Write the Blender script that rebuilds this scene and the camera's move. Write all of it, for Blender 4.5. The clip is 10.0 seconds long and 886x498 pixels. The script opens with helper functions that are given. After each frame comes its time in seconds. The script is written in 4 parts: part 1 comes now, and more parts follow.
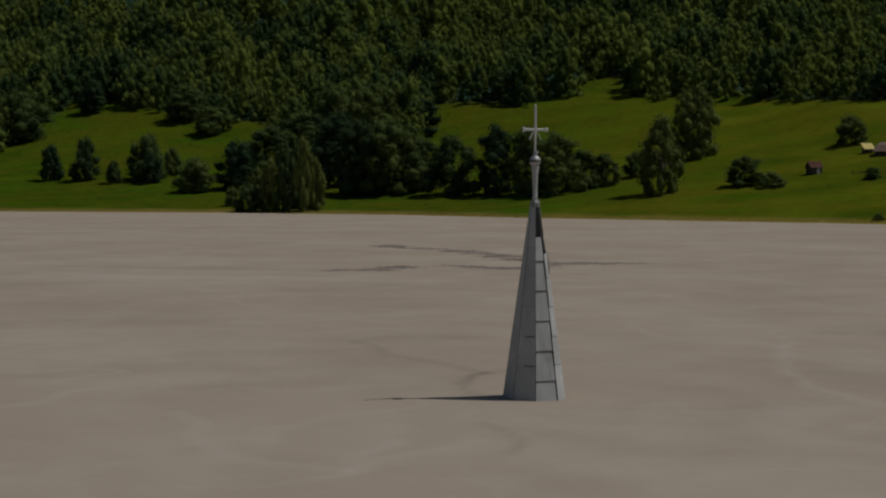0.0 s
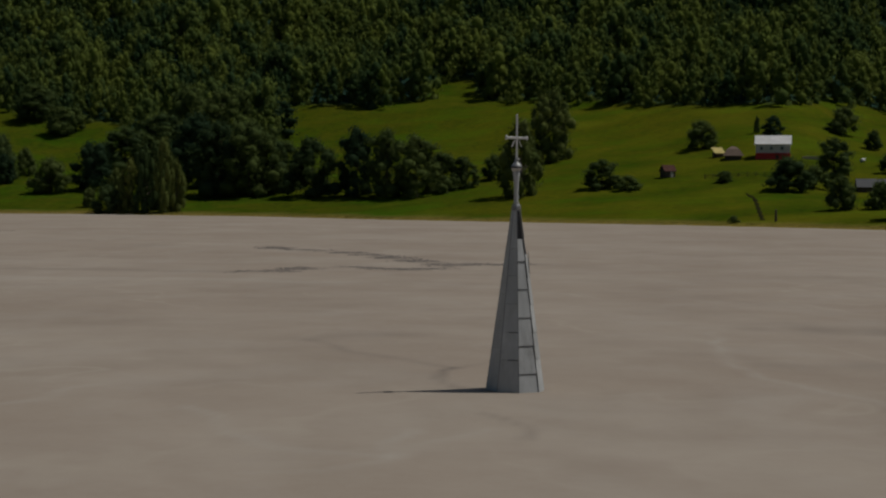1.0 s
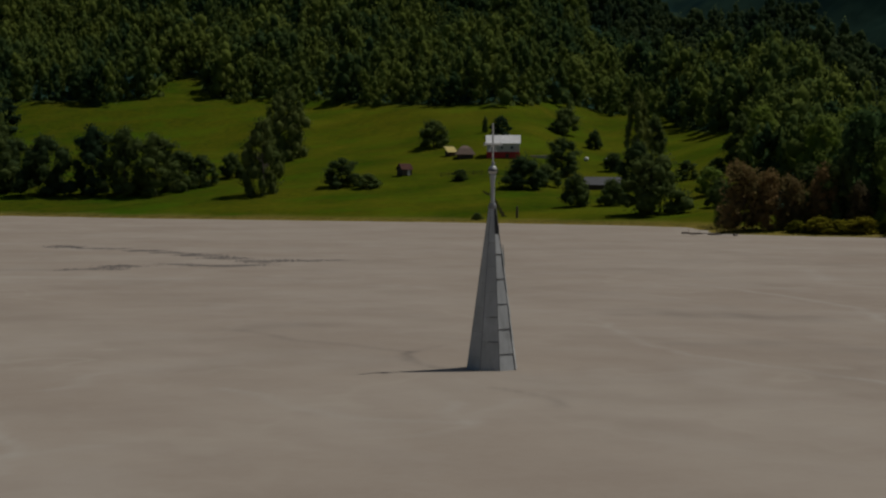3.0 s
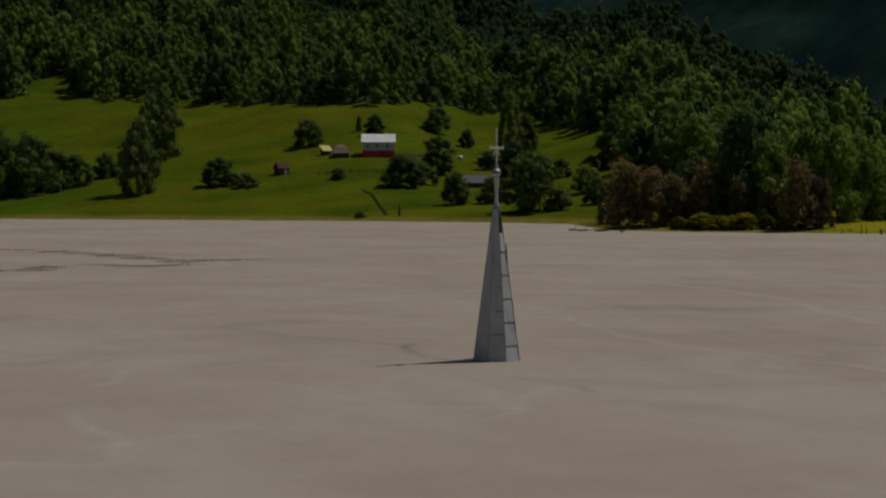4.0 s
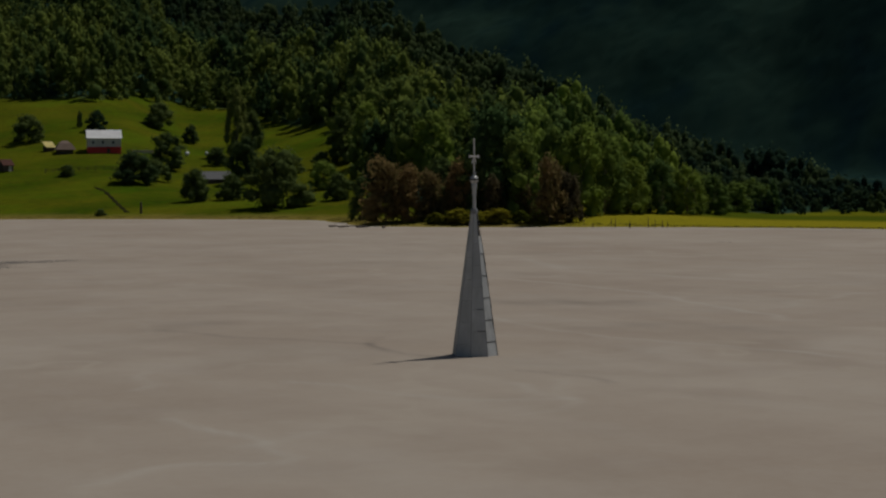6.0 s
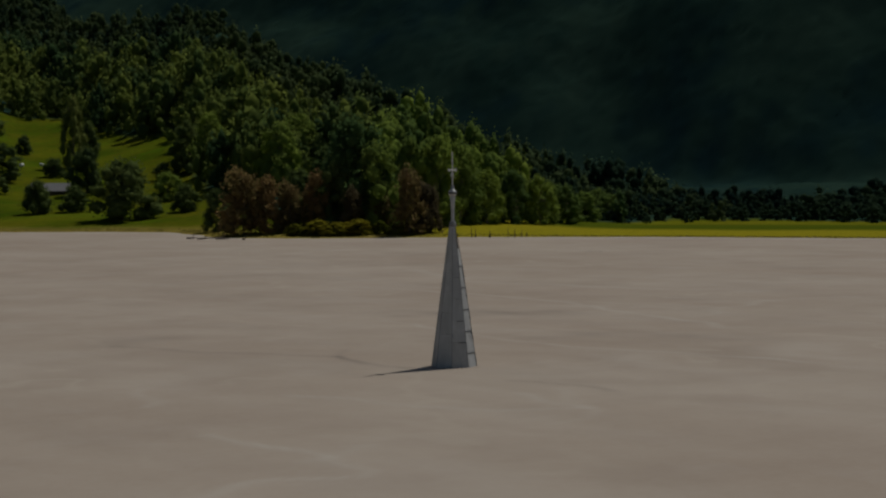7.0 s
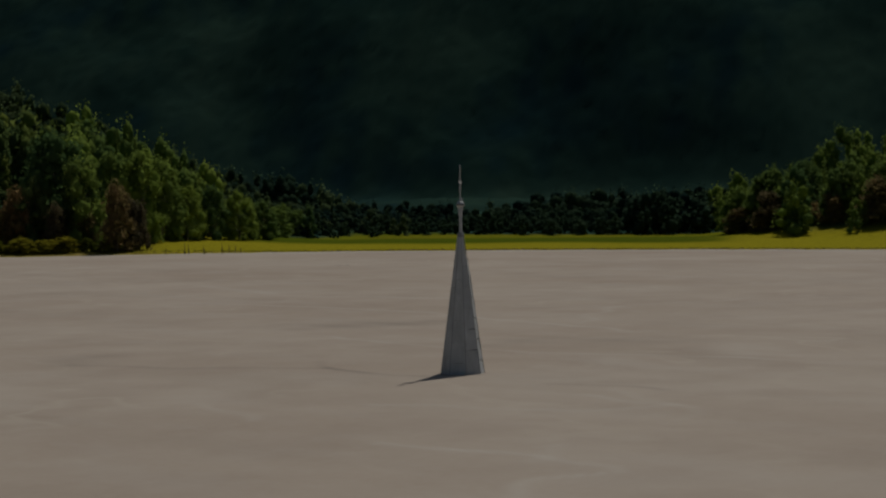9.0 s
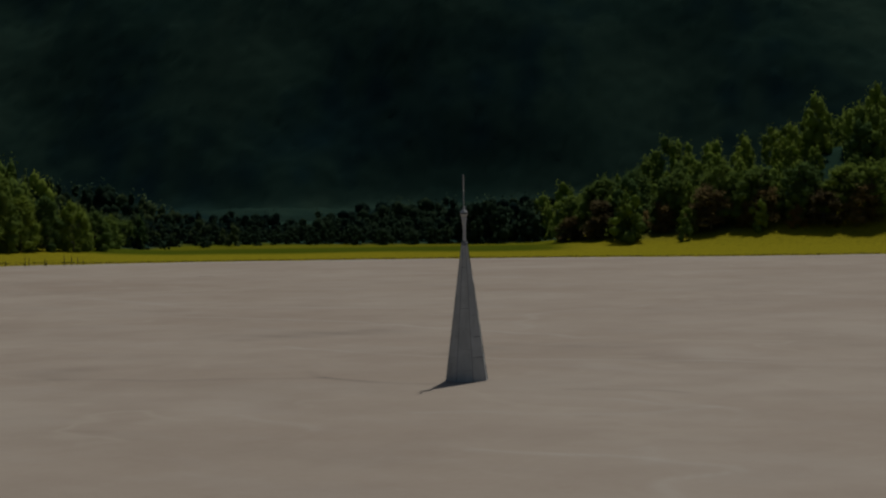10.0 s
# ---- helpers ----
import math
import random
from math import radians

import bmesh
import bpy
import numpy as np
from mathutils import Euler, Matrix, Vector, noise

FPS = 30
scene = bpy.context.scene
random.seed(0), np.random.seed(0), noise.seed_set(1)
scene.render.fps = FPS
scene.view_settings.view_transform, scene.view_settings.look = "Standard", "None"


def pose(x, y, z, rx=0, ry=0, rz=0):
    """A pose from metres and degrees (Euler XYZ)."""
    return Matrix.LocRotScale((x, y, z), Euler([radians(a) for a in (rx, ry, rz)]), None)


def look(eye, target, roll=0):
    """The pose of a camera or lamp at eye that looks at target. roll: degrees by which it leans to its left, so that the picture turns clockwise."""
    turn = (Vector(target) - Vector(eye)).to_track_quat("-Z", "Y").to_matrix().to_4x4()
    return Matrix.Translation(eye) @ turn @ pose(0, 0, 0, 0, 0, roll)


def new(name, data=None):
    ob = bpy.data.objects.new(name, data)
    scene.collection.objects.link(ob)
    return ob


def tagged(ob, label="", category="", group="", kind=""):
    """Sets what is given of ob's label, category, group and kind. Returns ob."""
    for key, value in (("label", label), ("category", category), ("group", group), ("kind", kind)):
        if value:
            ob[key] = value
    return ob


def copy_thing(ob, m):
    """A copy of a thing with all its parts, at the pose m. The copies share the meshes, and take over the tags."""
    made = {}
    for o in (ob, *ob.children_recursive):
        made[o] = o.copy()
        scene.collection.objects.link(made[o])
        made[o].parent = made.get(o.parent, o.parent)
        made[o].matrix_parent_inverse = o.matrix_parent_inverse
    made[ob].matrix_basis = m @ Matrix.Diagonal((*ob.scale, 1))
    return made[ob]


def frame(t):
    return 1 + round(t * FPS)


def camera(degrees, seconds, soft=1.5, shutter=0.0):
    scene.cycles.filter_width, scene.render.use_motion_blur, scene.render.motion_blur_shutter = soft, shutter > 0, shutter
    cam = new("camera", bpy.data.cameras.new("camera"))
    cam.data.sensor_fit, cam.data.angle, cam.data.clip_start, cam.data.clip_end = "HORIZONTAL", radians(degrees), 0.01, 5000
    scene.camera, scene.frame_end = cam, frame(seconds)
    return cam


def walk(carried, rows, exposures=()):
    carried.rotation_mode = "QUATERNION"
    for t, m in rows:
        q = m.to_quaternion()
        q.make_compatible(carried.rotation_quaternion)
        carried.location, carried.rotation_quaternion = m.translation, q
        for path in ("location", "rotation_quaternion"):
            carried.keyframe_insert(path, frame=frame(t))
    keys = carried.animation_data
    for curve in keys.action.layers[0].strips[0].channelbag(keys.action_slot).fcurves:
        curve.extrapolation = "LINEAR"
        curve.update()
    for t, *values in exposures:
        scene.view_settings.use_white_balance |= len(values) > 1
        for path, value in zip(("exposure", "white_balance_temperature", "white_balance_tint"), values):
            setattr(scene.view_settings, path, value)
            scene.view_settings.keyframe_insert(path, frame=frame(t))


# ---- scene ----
cam = camera(30.4, 10.0, soft=2.3)
PATH = [
    (0, (2.744, -59.528, 7.732), (2.54, -57.54, 7.655), 0.2),
    (0.5, (0.184, -61.554, 7.753), (0.077, -59.558, 7.678), 0.4),
    (1, (-2.509, -63.259, 7.814), (-2.519, -61.26, 7.74), 0.4),
    (1.5, (-5.321, -64.912, 7.796), (-5.235, -62.915, 7.723), 0.5),
    (2, (-8.289, -66.514, 7.838), (-8.111, -64.523, 7.763), 0.4),
    (2.5, (-11.388, -68.034, 7.863), (-11.119, -66.053, 7.788), 0.4),
    (4, (-22.451, -71.879, 8.034), (-21.918, -69.953, 7.957), 0.0),
    (4.5, (-26.381, -72.611, 8.223), (-25.759, -70.712, 8.144), 0.0),
    (5, (-30.08, -72.885, 8.404), (-29.372, -71.016, 8.323), -0.1),
    (5.5, (-33.699, -72.269, 8.602), (-32.9, -70.438, 8.521), -0.15),
    (5.7, (-35.165, -71.836, 8.631), (-34.328, -70.022, 8.547), -0.2),
    (7, (-44.833, -67.877, 8.924), (-43.742, -66.203, 8.849), -0.5),
    (7.5, (-48.786, -65.662, 8.908), (-47.599, -64.054, 8.836), -0.5),
    (8, (-53.145, -62.911, 8.940), (-51.862, -61.378, 8.872), -0.6),
    (8.5, (-57.675, -59.723, 8.899), (-56.297, -58.275, 8.836), -0.65),
    (9, (-62.011, -56.151, 8.909), (-60.544, -54.793, 8.849), -0.8),
    (9.5, (-65.918, -52.169, 8.976), (-64.367, -50.907, 8.919), -0.95),
    (10, (-69.68, -47.759, 9.035), (-68.046, -46.607, 8.983), -1.0),
]
walk(cam, [(t, look(eye, target, roll)) for t, eye, target, roll in PATH], [(0, -1.34), (5.5, -1.34), (10, -1.43)])

# ---- world, sun, exposure ----
SUN_BEARING, SUN_HEIGHT = 79.0, 60.0
world = bpy.data.worlds.new("sky")
world.use_nodes = True
scene.world = world
sky = world.node_tree.nodes.new("ShaderNodeTexSky")
sky.sky_type, sky.sun_disc = "NISHITA", False
sky.sun_elevation, sky.sun_rotation = radians(SUN_HEIGHT), radians(SUN_BEARING)
world.node_tree.nodes["Background"].inputs["Strength"].default_value = 0.064
world.node_tree.links.new(sky.outputs["Color"], world.node_tree.nodes["Background"].inputs["Color"])
sun = new("sun", bpy.data.lights.new("sun", "SUN"))
sun.data.energy, sun.data.angle, sun.data.color = 5.0, radians(0.53), (1.0, 0.955, 0.885)
toward = Vector((math.sin(radians(SUN_BEARING)) * math.cos(radians(SUN_HEIGHT)),
                 math.cos(radians(SUN_BEARING)) * math.cos(radians(SUN_HEIGHT)), math.sin(radians(SUN_HEIGHT))))
sun.matrix_world = look(toward * 200, (0, 0, 0))


# ---- materials ----
def nodes_of(m):
    m.use_nodes = True
    t = m.node_tree
    return t, t.nodes, t.links, t.nodes["Principled BSDF"]


def noise_node(t, scale, detail=4.0, rough=0.55, stretch=None, coords="position"):
    n = t.nodes.new("ShaderNodeTexNoise")
    n.inputs["Scale"].default_value, n.inputs["Detail"].default_value, n.inputs["Roughness"].default_value = scale, detail, rough
    if coords == "position":
        out = t.nodes.new("ShaderNodeNewGeometry").outputs["Position"]
    else:
        out = t.nodes.new("ShaderNodeTexCoord").outputs["Object"]
    if stretch:
        mp = t.nodes.new("ShaderNodeMapping")
        mp.inputs["Scale"].default_value = stretch
        t.links.new(out, mp.inputs["Vector"])
        out = mp.outputs["Vector"]
    t.links.new(out, n.inputs["Vector"])
    return n.outputs["Fac"]


def mixed(t, fac, a, b, mode="MIX"):
    n = t.nodes.new("ShaderNodeMix")
    n.data_type, n.blend_type = "RGBA", mode
    for sock, val in ((n.inputs[0], fac), (n.inputs[6], a), (n.inputs[7], b)):
        if hasattr(val, "is_linked"):
            t.links.new(val, sock)
        elif isinstance(val, (int, float)):
            sock.default_value = val
        else:
            sock.default_value = (*val, 1.0)
    return n.outputs[2]


def ranged(t, fac, lo, hi, a=0.0, b=1.0):
    n = t.nodes.new("ShaderNodeMapRange")
    t.links.new(fac, n.inputs[0])
    for i, val in enumerate((lo, hi, a, b)):
        n.inputs[i + 1].default_value = val
    return n.outputs[0]


def bumped(t, fac, strength, distance, bsdf):
    n = t.nodes.new("ShaderNodeBump")
    n.inputs["Strength"].default_value, n.inputs["Distance"].default_value = strength, distance
    t.links.new(fac, n.inputs["Height"])
    t.links.new(n.outputs["Normal"], bsdf.inputs["Normal"])


def surface(name, dark, light, grain=6.0, patch=0.4, rough=0.8, metal=0.0, relief=0.02, stain=None, stretch=None, vary=0.0):
    """A two-scale surface: fine grain between two colours, broad patches, an optional stain colour and fine relief."""
    m = bpy.data.materials.new(name)
    t, _, links, bsdf = nodes_of(m)
    fine = noise_node(t, grain, 5.0, 0.6, stretch)
    broad = noise_node(t, patch, 3.0)
    col = mixed(t, ranged(t, fine, 0.3, 0.7), dark, light)
    col = mixed(t, ranged(t, broad, 0.35, 0.65, 0.0, 0.6), col, tuple(c * 0.72 for c in light))
    if stain:
        col = mixed(t, ranged(t, noise_node(t, grain * 0.35, 6.0, 0.7, stretch), 0.56, 0.72, 0.0, 0.75), col, stain)
    if vary:
        info = t.nodes.new("ShaderNodeObjectInfo")
        grey = t.nodes.new("ShaderNodeCombineColor")
        shade = ranged(t, info.outputs["Random"], 0.0, 1.0, 1.0 - vary, 1.0 + vary)
        for i in range(3):
            links.new(shade, grey.inputs[i])
        col = mixed(t, 1.0, col, grey.outputs[0], "MULTIPLY")
    links.new(col, bsdf.inputs["Base Color"])
    bsdf.inputs["Roughness"].default_value, bsdf.inputs["Metallic"].default_value = rough, metal
    bsdf.inputs["Specular IOR Level"].default_value = 0.04 if rough >= 0.8 else 0.3
    if relief:
        bumped(t, fine, 0.6, relief, bsdf)
    return m


def foliage(name, dark, light, tint, tone_size=0.11, through_light=0.25):
    """Leaves: tone by tree and by leaf clump, with some light through them."""
    m = bpy.data.materials.new(name)
    t, nodes, links, bsdf = nodes_of(m)
    island = t.nodes.new("ShaderNodeNewGeometry").outputs["Random Per Island"]
    tree = noise_node(t, tone_size, 2.0)
    col = mixed(t, ranged(t, tree, 0.40, 0.60), dark, light)
    col = mixed(t, ranged(t, island, 0.0, 1.0, 0.0, 0.55), col, tint)
    # each tree has its own hue; the cool dark end also paints shaded hollows
    own, total, turn = nodes.new("ShaderNodeAttribute"), nodes.new("ShaderNodeMath"), nodes.new("ShaderNodeMath")
    own.attribute_name, total.operation, turn.operation = "tree", "ADD", "FRACT"
    # trees of a wood carry a tone between 1 and 2, single trees take one at random
    lone = nodes.new("ShaderNodeMath")
    lone.operation, lone.inputs[1].default_value = "LESS_THAN", 0.5
    links.new(own.outputs["Fac"], lone.inputs[0])
    by_chance = nodes.new("ShaderNodeMath")
    by_chance.operation = "MULTIPLY"
    links.new(nodes.new("ShaderNodeObjectInfo").outputs["Random"], by_chance.inputs[0])
    links.new(lone.outputs[0], by_chance.inputs[1])
    links.new(by_chance.outputs[0], total.inputs[0])
    links.new(own.outputs["Fac"], total.inputs[1])
    links.new(total.outputs[0], turn.inputs[0])
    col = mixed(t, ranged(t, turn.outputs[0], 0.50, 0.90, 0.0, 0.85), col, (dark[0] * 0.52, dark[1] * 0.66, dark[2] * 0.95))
    col = mixed(t, ranged(t, turn.outputs[0], 0.40, 0.05, 0.0, 0.6), col, (light[0] * 1.25, light[1] * 1.15, light[2] * 1.1))
    leaf, veil, mix = nodes.new("ShaderNodeBsdfDiffuse"), nodes.new("ShaderNodeBsdfTranslucent"), nodes.new("ShaderNodeMixShader")
    links.new(col, leaf.inputs["Color"])
    links.new(col, veil.inputs["Color"])
    mix.inputs[0].default_value = through_light
    links.new(leaf.outputs[0], mix.inputs[1])
    links.new(veil.outputs[0], mix.inputs[2])
    links.new(mix.outputs[0], nodes["Material Output"].inputs["Surface"])
    nodes.remove(bsdf)
    return m


def mud_material():
    m = bpy.data.materials.new("settled_mud")
    t, nodes, links, bsdf = nodes_of(m)
    broad = noise_node(t, 0.035, 5.0, 0.6)
    swirl = noise_node(t, 0.10, 6.0, 0.62, (1.0, 0.55, 1.0))
    fine = noise_node(t, 2.2, 6.0, 0.65)
    col = mixed(t, ranged(t, broad, 0.35, 0.65), (0.318, 0.262, 0.209), (0.382, 0.330, 0.272))
    col = mixed(t, ranged(t, swirl, 0.50, 0.70, 0.0, 0.4), col, (0.272, 0.222, 0.172))
    col = mixed(t, ranged(t, fine, 0.35, 0.75, 0.0, 0.22), col, (0.409, 0.366, 0.305))
    col = mixed(t, ranged(t, noise_node(t, 0.22, 5.0, 0.58, (0.8, 1.0, 1.0)), 0.44, 0.68, 0.0, 0.28), col, (0.272, 0.218, 0.176))
    col = mixed(t, ranged(t, noise_node(t, 0.16, 5.0, 0.6, (1.0, 0.6, 1.0)), 0.50, 0.74, 0.0, 0.4), col, (0.399, 0.360, 0.311))
    vein = noise_node(t, 0.075, 3.0, 0.5, (1.0, 0.7, 1.0))
    off, ridge, gate = (nodes.new("ShaderNodeMath") for _ in range(3))
    off.operation, ridge.operation, gate.operation = "SUBTRACT", "ABSOLUTE", "MULTIPLY"
    off.inputs[1].default_value = 0.5
    links.new(vein, off.inputs[0])
    links.new(off.outputs[0], ridge.inputs[0])
    links.new(ranged(t, ridge.outputs[0], 0.0, 0.018, 0.45, 0.0), gate.inputs[0])
    links.new(ranged(t, noise_node(t, 0.05, 2.0), 0.46, 0.62), gate.inputs[1])
    col = mixed(t, gate.outputs[0], col, (0.419, 0.372, 0.305))
    mark = nodes.new("ShaderNodeAttribute")
    mark.attribute_name = "mark"
    col = mixed(t, ranged(t, mark.outputs["Fac"], 0.0, 1.0, 0.0, 0.85), col, (0.414, 0.378, 0.326))
    col = mixed(t, ranged(t, mark.outputs["Fac"], 0.0, -1.0, 0.0, 0.85), col, (0.150, 0.132, 0.115))
    links.new(col, bsdf.inputs["Base Color"])
    links.new(ranged(t, swirl, 0.4, 0.7, 0.85, 0.62), bsdf.inputs["Roughness"])
    bsdf.inputs["Specular IOR Level"].default_value = 0.08
    bumped(t, fine, 0.35, 0.03, bsdf)
    return m


def grass_material():
    m = bpy.data.materials.new("meadow_grass")
    t, nodes, links, bsdf = nodes_of(m)
    broad = noise_node(t, 0.022, 5.0, 0.6)
    patch = noise_node(t, 0.16, 5.0, 0.65)
    fine = noise_node(t, 1.6, 5.0, 0.7)
    col = mixed(t, ranged(t, broad, 0.40, 0.60), (0.038, 0.082, 0.003), (0.086, 0.098, 0.005))
    col = mixed(t, ranged(t, patch, 0.44, 0.66, 0.0, 0.7), col, (0.100, 0.096, 0.008))
    col = mixed(t, ranged(t, fine, 0.35, 0.7, 0.0, 0.6), col, (0.034, 0.056, 0.004))
    tuft = noise_node(t, 0.42, 6.0, 0.7, (1.0, 1.6, 1.0))
    col = mixed(t, ranged(t, tuft, 0.44, 0.62, 0.0, 0.75), col, (0.028, 0.046, 0.006))
    col = mixed(t, ranged(t, noise_node(t, 0.06, 5.0, 0.65, (0.6, 1.5, 1.0)), 0.50, 0.66, 0.0, 0.5), col, (0.062, 0.118, 0.006))
    # sunburnt and lush patches
    dry = noise_node(t, 0.035, 6.0, 0.7, (1.0, 1.4, 1.0))
    col = mixed(t, ranged(t, dry, 0.52, 0.66, 0.0, 0.45), col, (0.098, 0.090, 0.008))
    col = mixed(t, ranged(t, dry, 0.46, 0.36, 0.0, 0.6), col, (0.046, 0.108, 0.005))
    lie = nodes.new("ShaderNodeAttribute")
    lie.attribute_name = "shore"
    col = mixed(t, lie.outputs["Fac"], col, (0.235, 0.180, 0.050))
    low = nodes.new("ShaderNodeAttribute")
    low.attribute_name = "flats"
    col = mixed(t, low.outputs["Fac"], col, (0.265, 0.232, 0.015))
    sedge = nodes.new("ShaderNodeAttribute")
    sedge.attribute_name = "sedge"
    col = mixed(t, sedge.outputs["Fac"], col, (0.048, 0.078, 0.006))
    clump = noise_node(t, 0.85, 5.0, 0.75, (1.0, 1.8, 1.0))
    col = mixed(t, ranged(t, clump, 0.50, 0.68, 0.0, 0.5), col, (0.038, 0.046, 0.006))
    # ground under the woods: shade painted in, matching the dark mountain canopy
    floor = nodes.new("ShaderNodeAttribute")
    floor.attribute_name = "woods_shade"
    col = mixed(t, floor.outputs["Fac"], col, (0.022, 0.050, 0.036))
    links.new(col, bsdf.inputs["Base Color"])
    bsdf.inputs["Roughness"].default_value = 0.9
    bsdf.inputs["Specular IOR Level"].default_value = 0.0
    bumped(t, fine, 0.8, 0.25, bsdf)
    return m


MUD, GRASS = mud_material(), grass_material()
CLOD = surface("dark_wet_mud", (0.11, 0.095, 0.080), (0.20, 0.172, 0.145), 4.0, 0.8, 0.6)
ZINC = surface("weathered_zinc_sheet", (0.368, 0.385, 0.386), (0.533, 0.553, 0.559), 3.0, 1.4, 0.55, 0.0, 0.006, (0.139, 0.129, 0.116), (1.0, 1.0, 0.22), 0.08)
ZINC.node_tree.nodes["Principled BSDF"].inputs["Specular IOR Level"].default_value = 0.12
JOINT = surface("dark_sheet_joint", (0.05, 0.05, 0.052), (0.11, 0.11, 0.112), 9.0, 2.0, 0.7, 0.2, 0.004)
SEAM = surface("dull_seam_metal", (0.17, 0.175, 0.18), (0.30, 0.31, 0.32), 9.0, 2.0, 0.55, 0.3, 0.004)
BOARD = surface("rotten_spire_boards", (0.020, 0.022, 0.026), (0.055, 0.055, 0.058), 7.0, 1.5, 0.9, 0.0, 0.01)
CROSS_PAINT = surface("pale_cross_metal", (0.42, 0.43, 0.43), (0.60, 0.60, 0.58), 8.0, 3.0, 0.5, 0.2, 0.004, (0.26, 0.22, 0.18))
BALL_TIN = surface("dented_ball_tin", (0.32, 0.33, 0.33), (0.52, 0.53, 0.52), 9.0, 4.0, 0.45, 0.3, 0.01, (0.16, 0.14, 0.12))
BARK = surface("grey_brown_bark", (0.045, 0.036, 0.028), (0.12, 0.10, 0.08), 3.0, 0.6, 0.9)
PALE_BARK = surface("bleached_dead_wood", (0.11, 0.095, 0.08), (0.24, 0.21, 0.18), 3.0, 0.6, 0.9)
LEAF = foliage("broadleaf", (0.082, 0.132, 0.042), (0.172, 0.224, 0.050), (0.194, 0.232, 0.050), 0.09, 0.55)
LEAF_DARK = foliage("dark_broadleaf", (0.056, 0.088, 0.034), (0.100, 0.140, 0.042), (0.120, 0.158, 0.042), 0.11, 0.45)
LEAF_OLIVE = foliage("olive_broadleaf", (0.112, 0.170, 0.046), (0.210, 0.290, 0.056), (0.232, 0.304, 0.056), 0.09, 0.55)
# dimmer, greyer copy of the broadleaf colours, standing in for cloud shade
LEAF_SHADE = foliage("shade_dimmed_broadleaf", (0.060, 0.096, 0.046), (0.092, 0.132, 0.056), (0.100, 0.140, 0.056), 0.03, 0.7)
LEAF_POPLAR = foliage("poplar_leaf", (0.087, 0.120, 0.034), (0.141, 0.174, 0.047), (0.174, 0.201, 0.058), 0.11, 0.35)
LEAF_BROWN = foliage("dying_leaf", (0.165, 0.118, 0.054), (0.270, 0.180, 0.080), (0.185, 0.180, 0.056), 0.14, 0.6)
LEAF_YELLOW = foliage("shore_shrub_leaf", (0.11, 0.12, 0.012), (0.20, 0.19, 0.018), (0.21, 0.19, 0.024), 0.2, 0.5)
# dark blue-green: the far mountain's haze and cloud shade painted into its leaves
HAZED_CANOPY = foliage("hazed_shaded_canopy", (0.019, 0.044, 0.035), (0.028, 0.058, 0.043), (0.025, 0.053, 0.041), 0.012, 0.25)
# bluish and dark, to carry on the mountain's painted shade and haze
LEAF_HAZED = foliage("haze_toned_leaf", (0.036, 0.066, 0.042), (0.050, 0.086, 0.048), (0.054, 0.092, 0.050), 0.05, 0.7)
REED = foliage("dry_reed", (0.16, 0.145, 0.026), (0.26, 0.21, 0.05), (0.28, 0.22, 0.06), 0.3, 0.45)
WHITE_ROOF = surface("white_roof_metal", (0.66, 0.66, 0.65), (0.82, 0.82, 0.80), 1.5, 0.5, 0.5, 0.0, 0.01)
PLASTER = surface("cream_plaster", (0.66, 0.60, 0.55), (0.78, 0.72, 0.66), 3.0, 0.6, 0.9)
RED_WALL = surface("red_painted_wall", (0.506, 0.053, 0.054), (0.709, 0.085, 0.081), 3.0, 0.5, 0.8)
GREY_ROOF = surface("grey_sheet_roof", (0.058, 0.062, 0.068), (0.092, 0.096, 0.102), 2.0, 0.5, 0.6)
OLD_WOOD = surface("old_barn_wood", (0.065, 0.05, 0.042), (0.15, 0.12, 0.10), 3.0, 0.7, 0.9)
THATCH = surface("brown_shingle_roof", (0.150, 0.109, 0.087), (0.300, 0.225, 0.181), 3.0, 0.8, 0.9)
YELLOW = surface("yellow_tarp", (0.50, 0.40, 0.11), (0.62, 0.52, 0.18), 2.0, 0.7, 0.7)
RUST_ROOF = surface("rusty_red_roof", (0.07, 0.035, 0.03), (0.13, 0.065, 0.05), 3.0, 0.7, 0.8)
TIMBER = surface("stacked_timber", (0.510, 0.420, 0.300), (0.750, 0.645, 0.495), 4.0, 0.8, 0.85)
WRAP = surface("white_bale_wrap", (0.66, 0.66, 0.65), (0.80, 0.80, 0.78), 3.0, 1.0, 0.45)
EARTH = surface("bare_track_earth", (0.018, 0.022, 0.008), (0.034, 0.032, 0.012), 2.0, 0.5, 0.95)
EARTH.node_tree.nodes["Principled BSDF"].inputs["Specular IOR Level"].default_value = 0.0
PANE = bpy.data.materials.new("window_glass")
PANE.use_nodes = True
PANE.node_tree.nodes["Principled BSDF"].inputs["Base Color"].default_value = (0.03, 0.035, 0.04, 1)
PANE.node_tree.nodes["Principled BSDF"].inputs["Roughness"].default_value = 0.08


# ---- lie of the land ----
MOUNTAIN_FOOT, MOUNTAIN_SLOPE = 700.0, 0.96
LAKE = [(-470, 180), (-420, 330), (-300, 410), (-175, 396), (-105, 392), (-54, 373), (-20, 342), (50, 299), (66, 287), (85, 270),
        (95, 253), (90.5, 226.5), (84.5, 207.5), (95.5, 191.5), (109, 181), (120.5, 175), (141, 150), (158, 120), (169, 94), (177, 67),
        (190, 45), (225, -20), (205, -150), (60, -260), (-120, -300), (-330, -230), (-440, 0)]


def smooth(a, b, v):
    u = np.clip((v - a) / (b - a), 0.0, 1.0)
    return u * u * (3 - 2 * u)


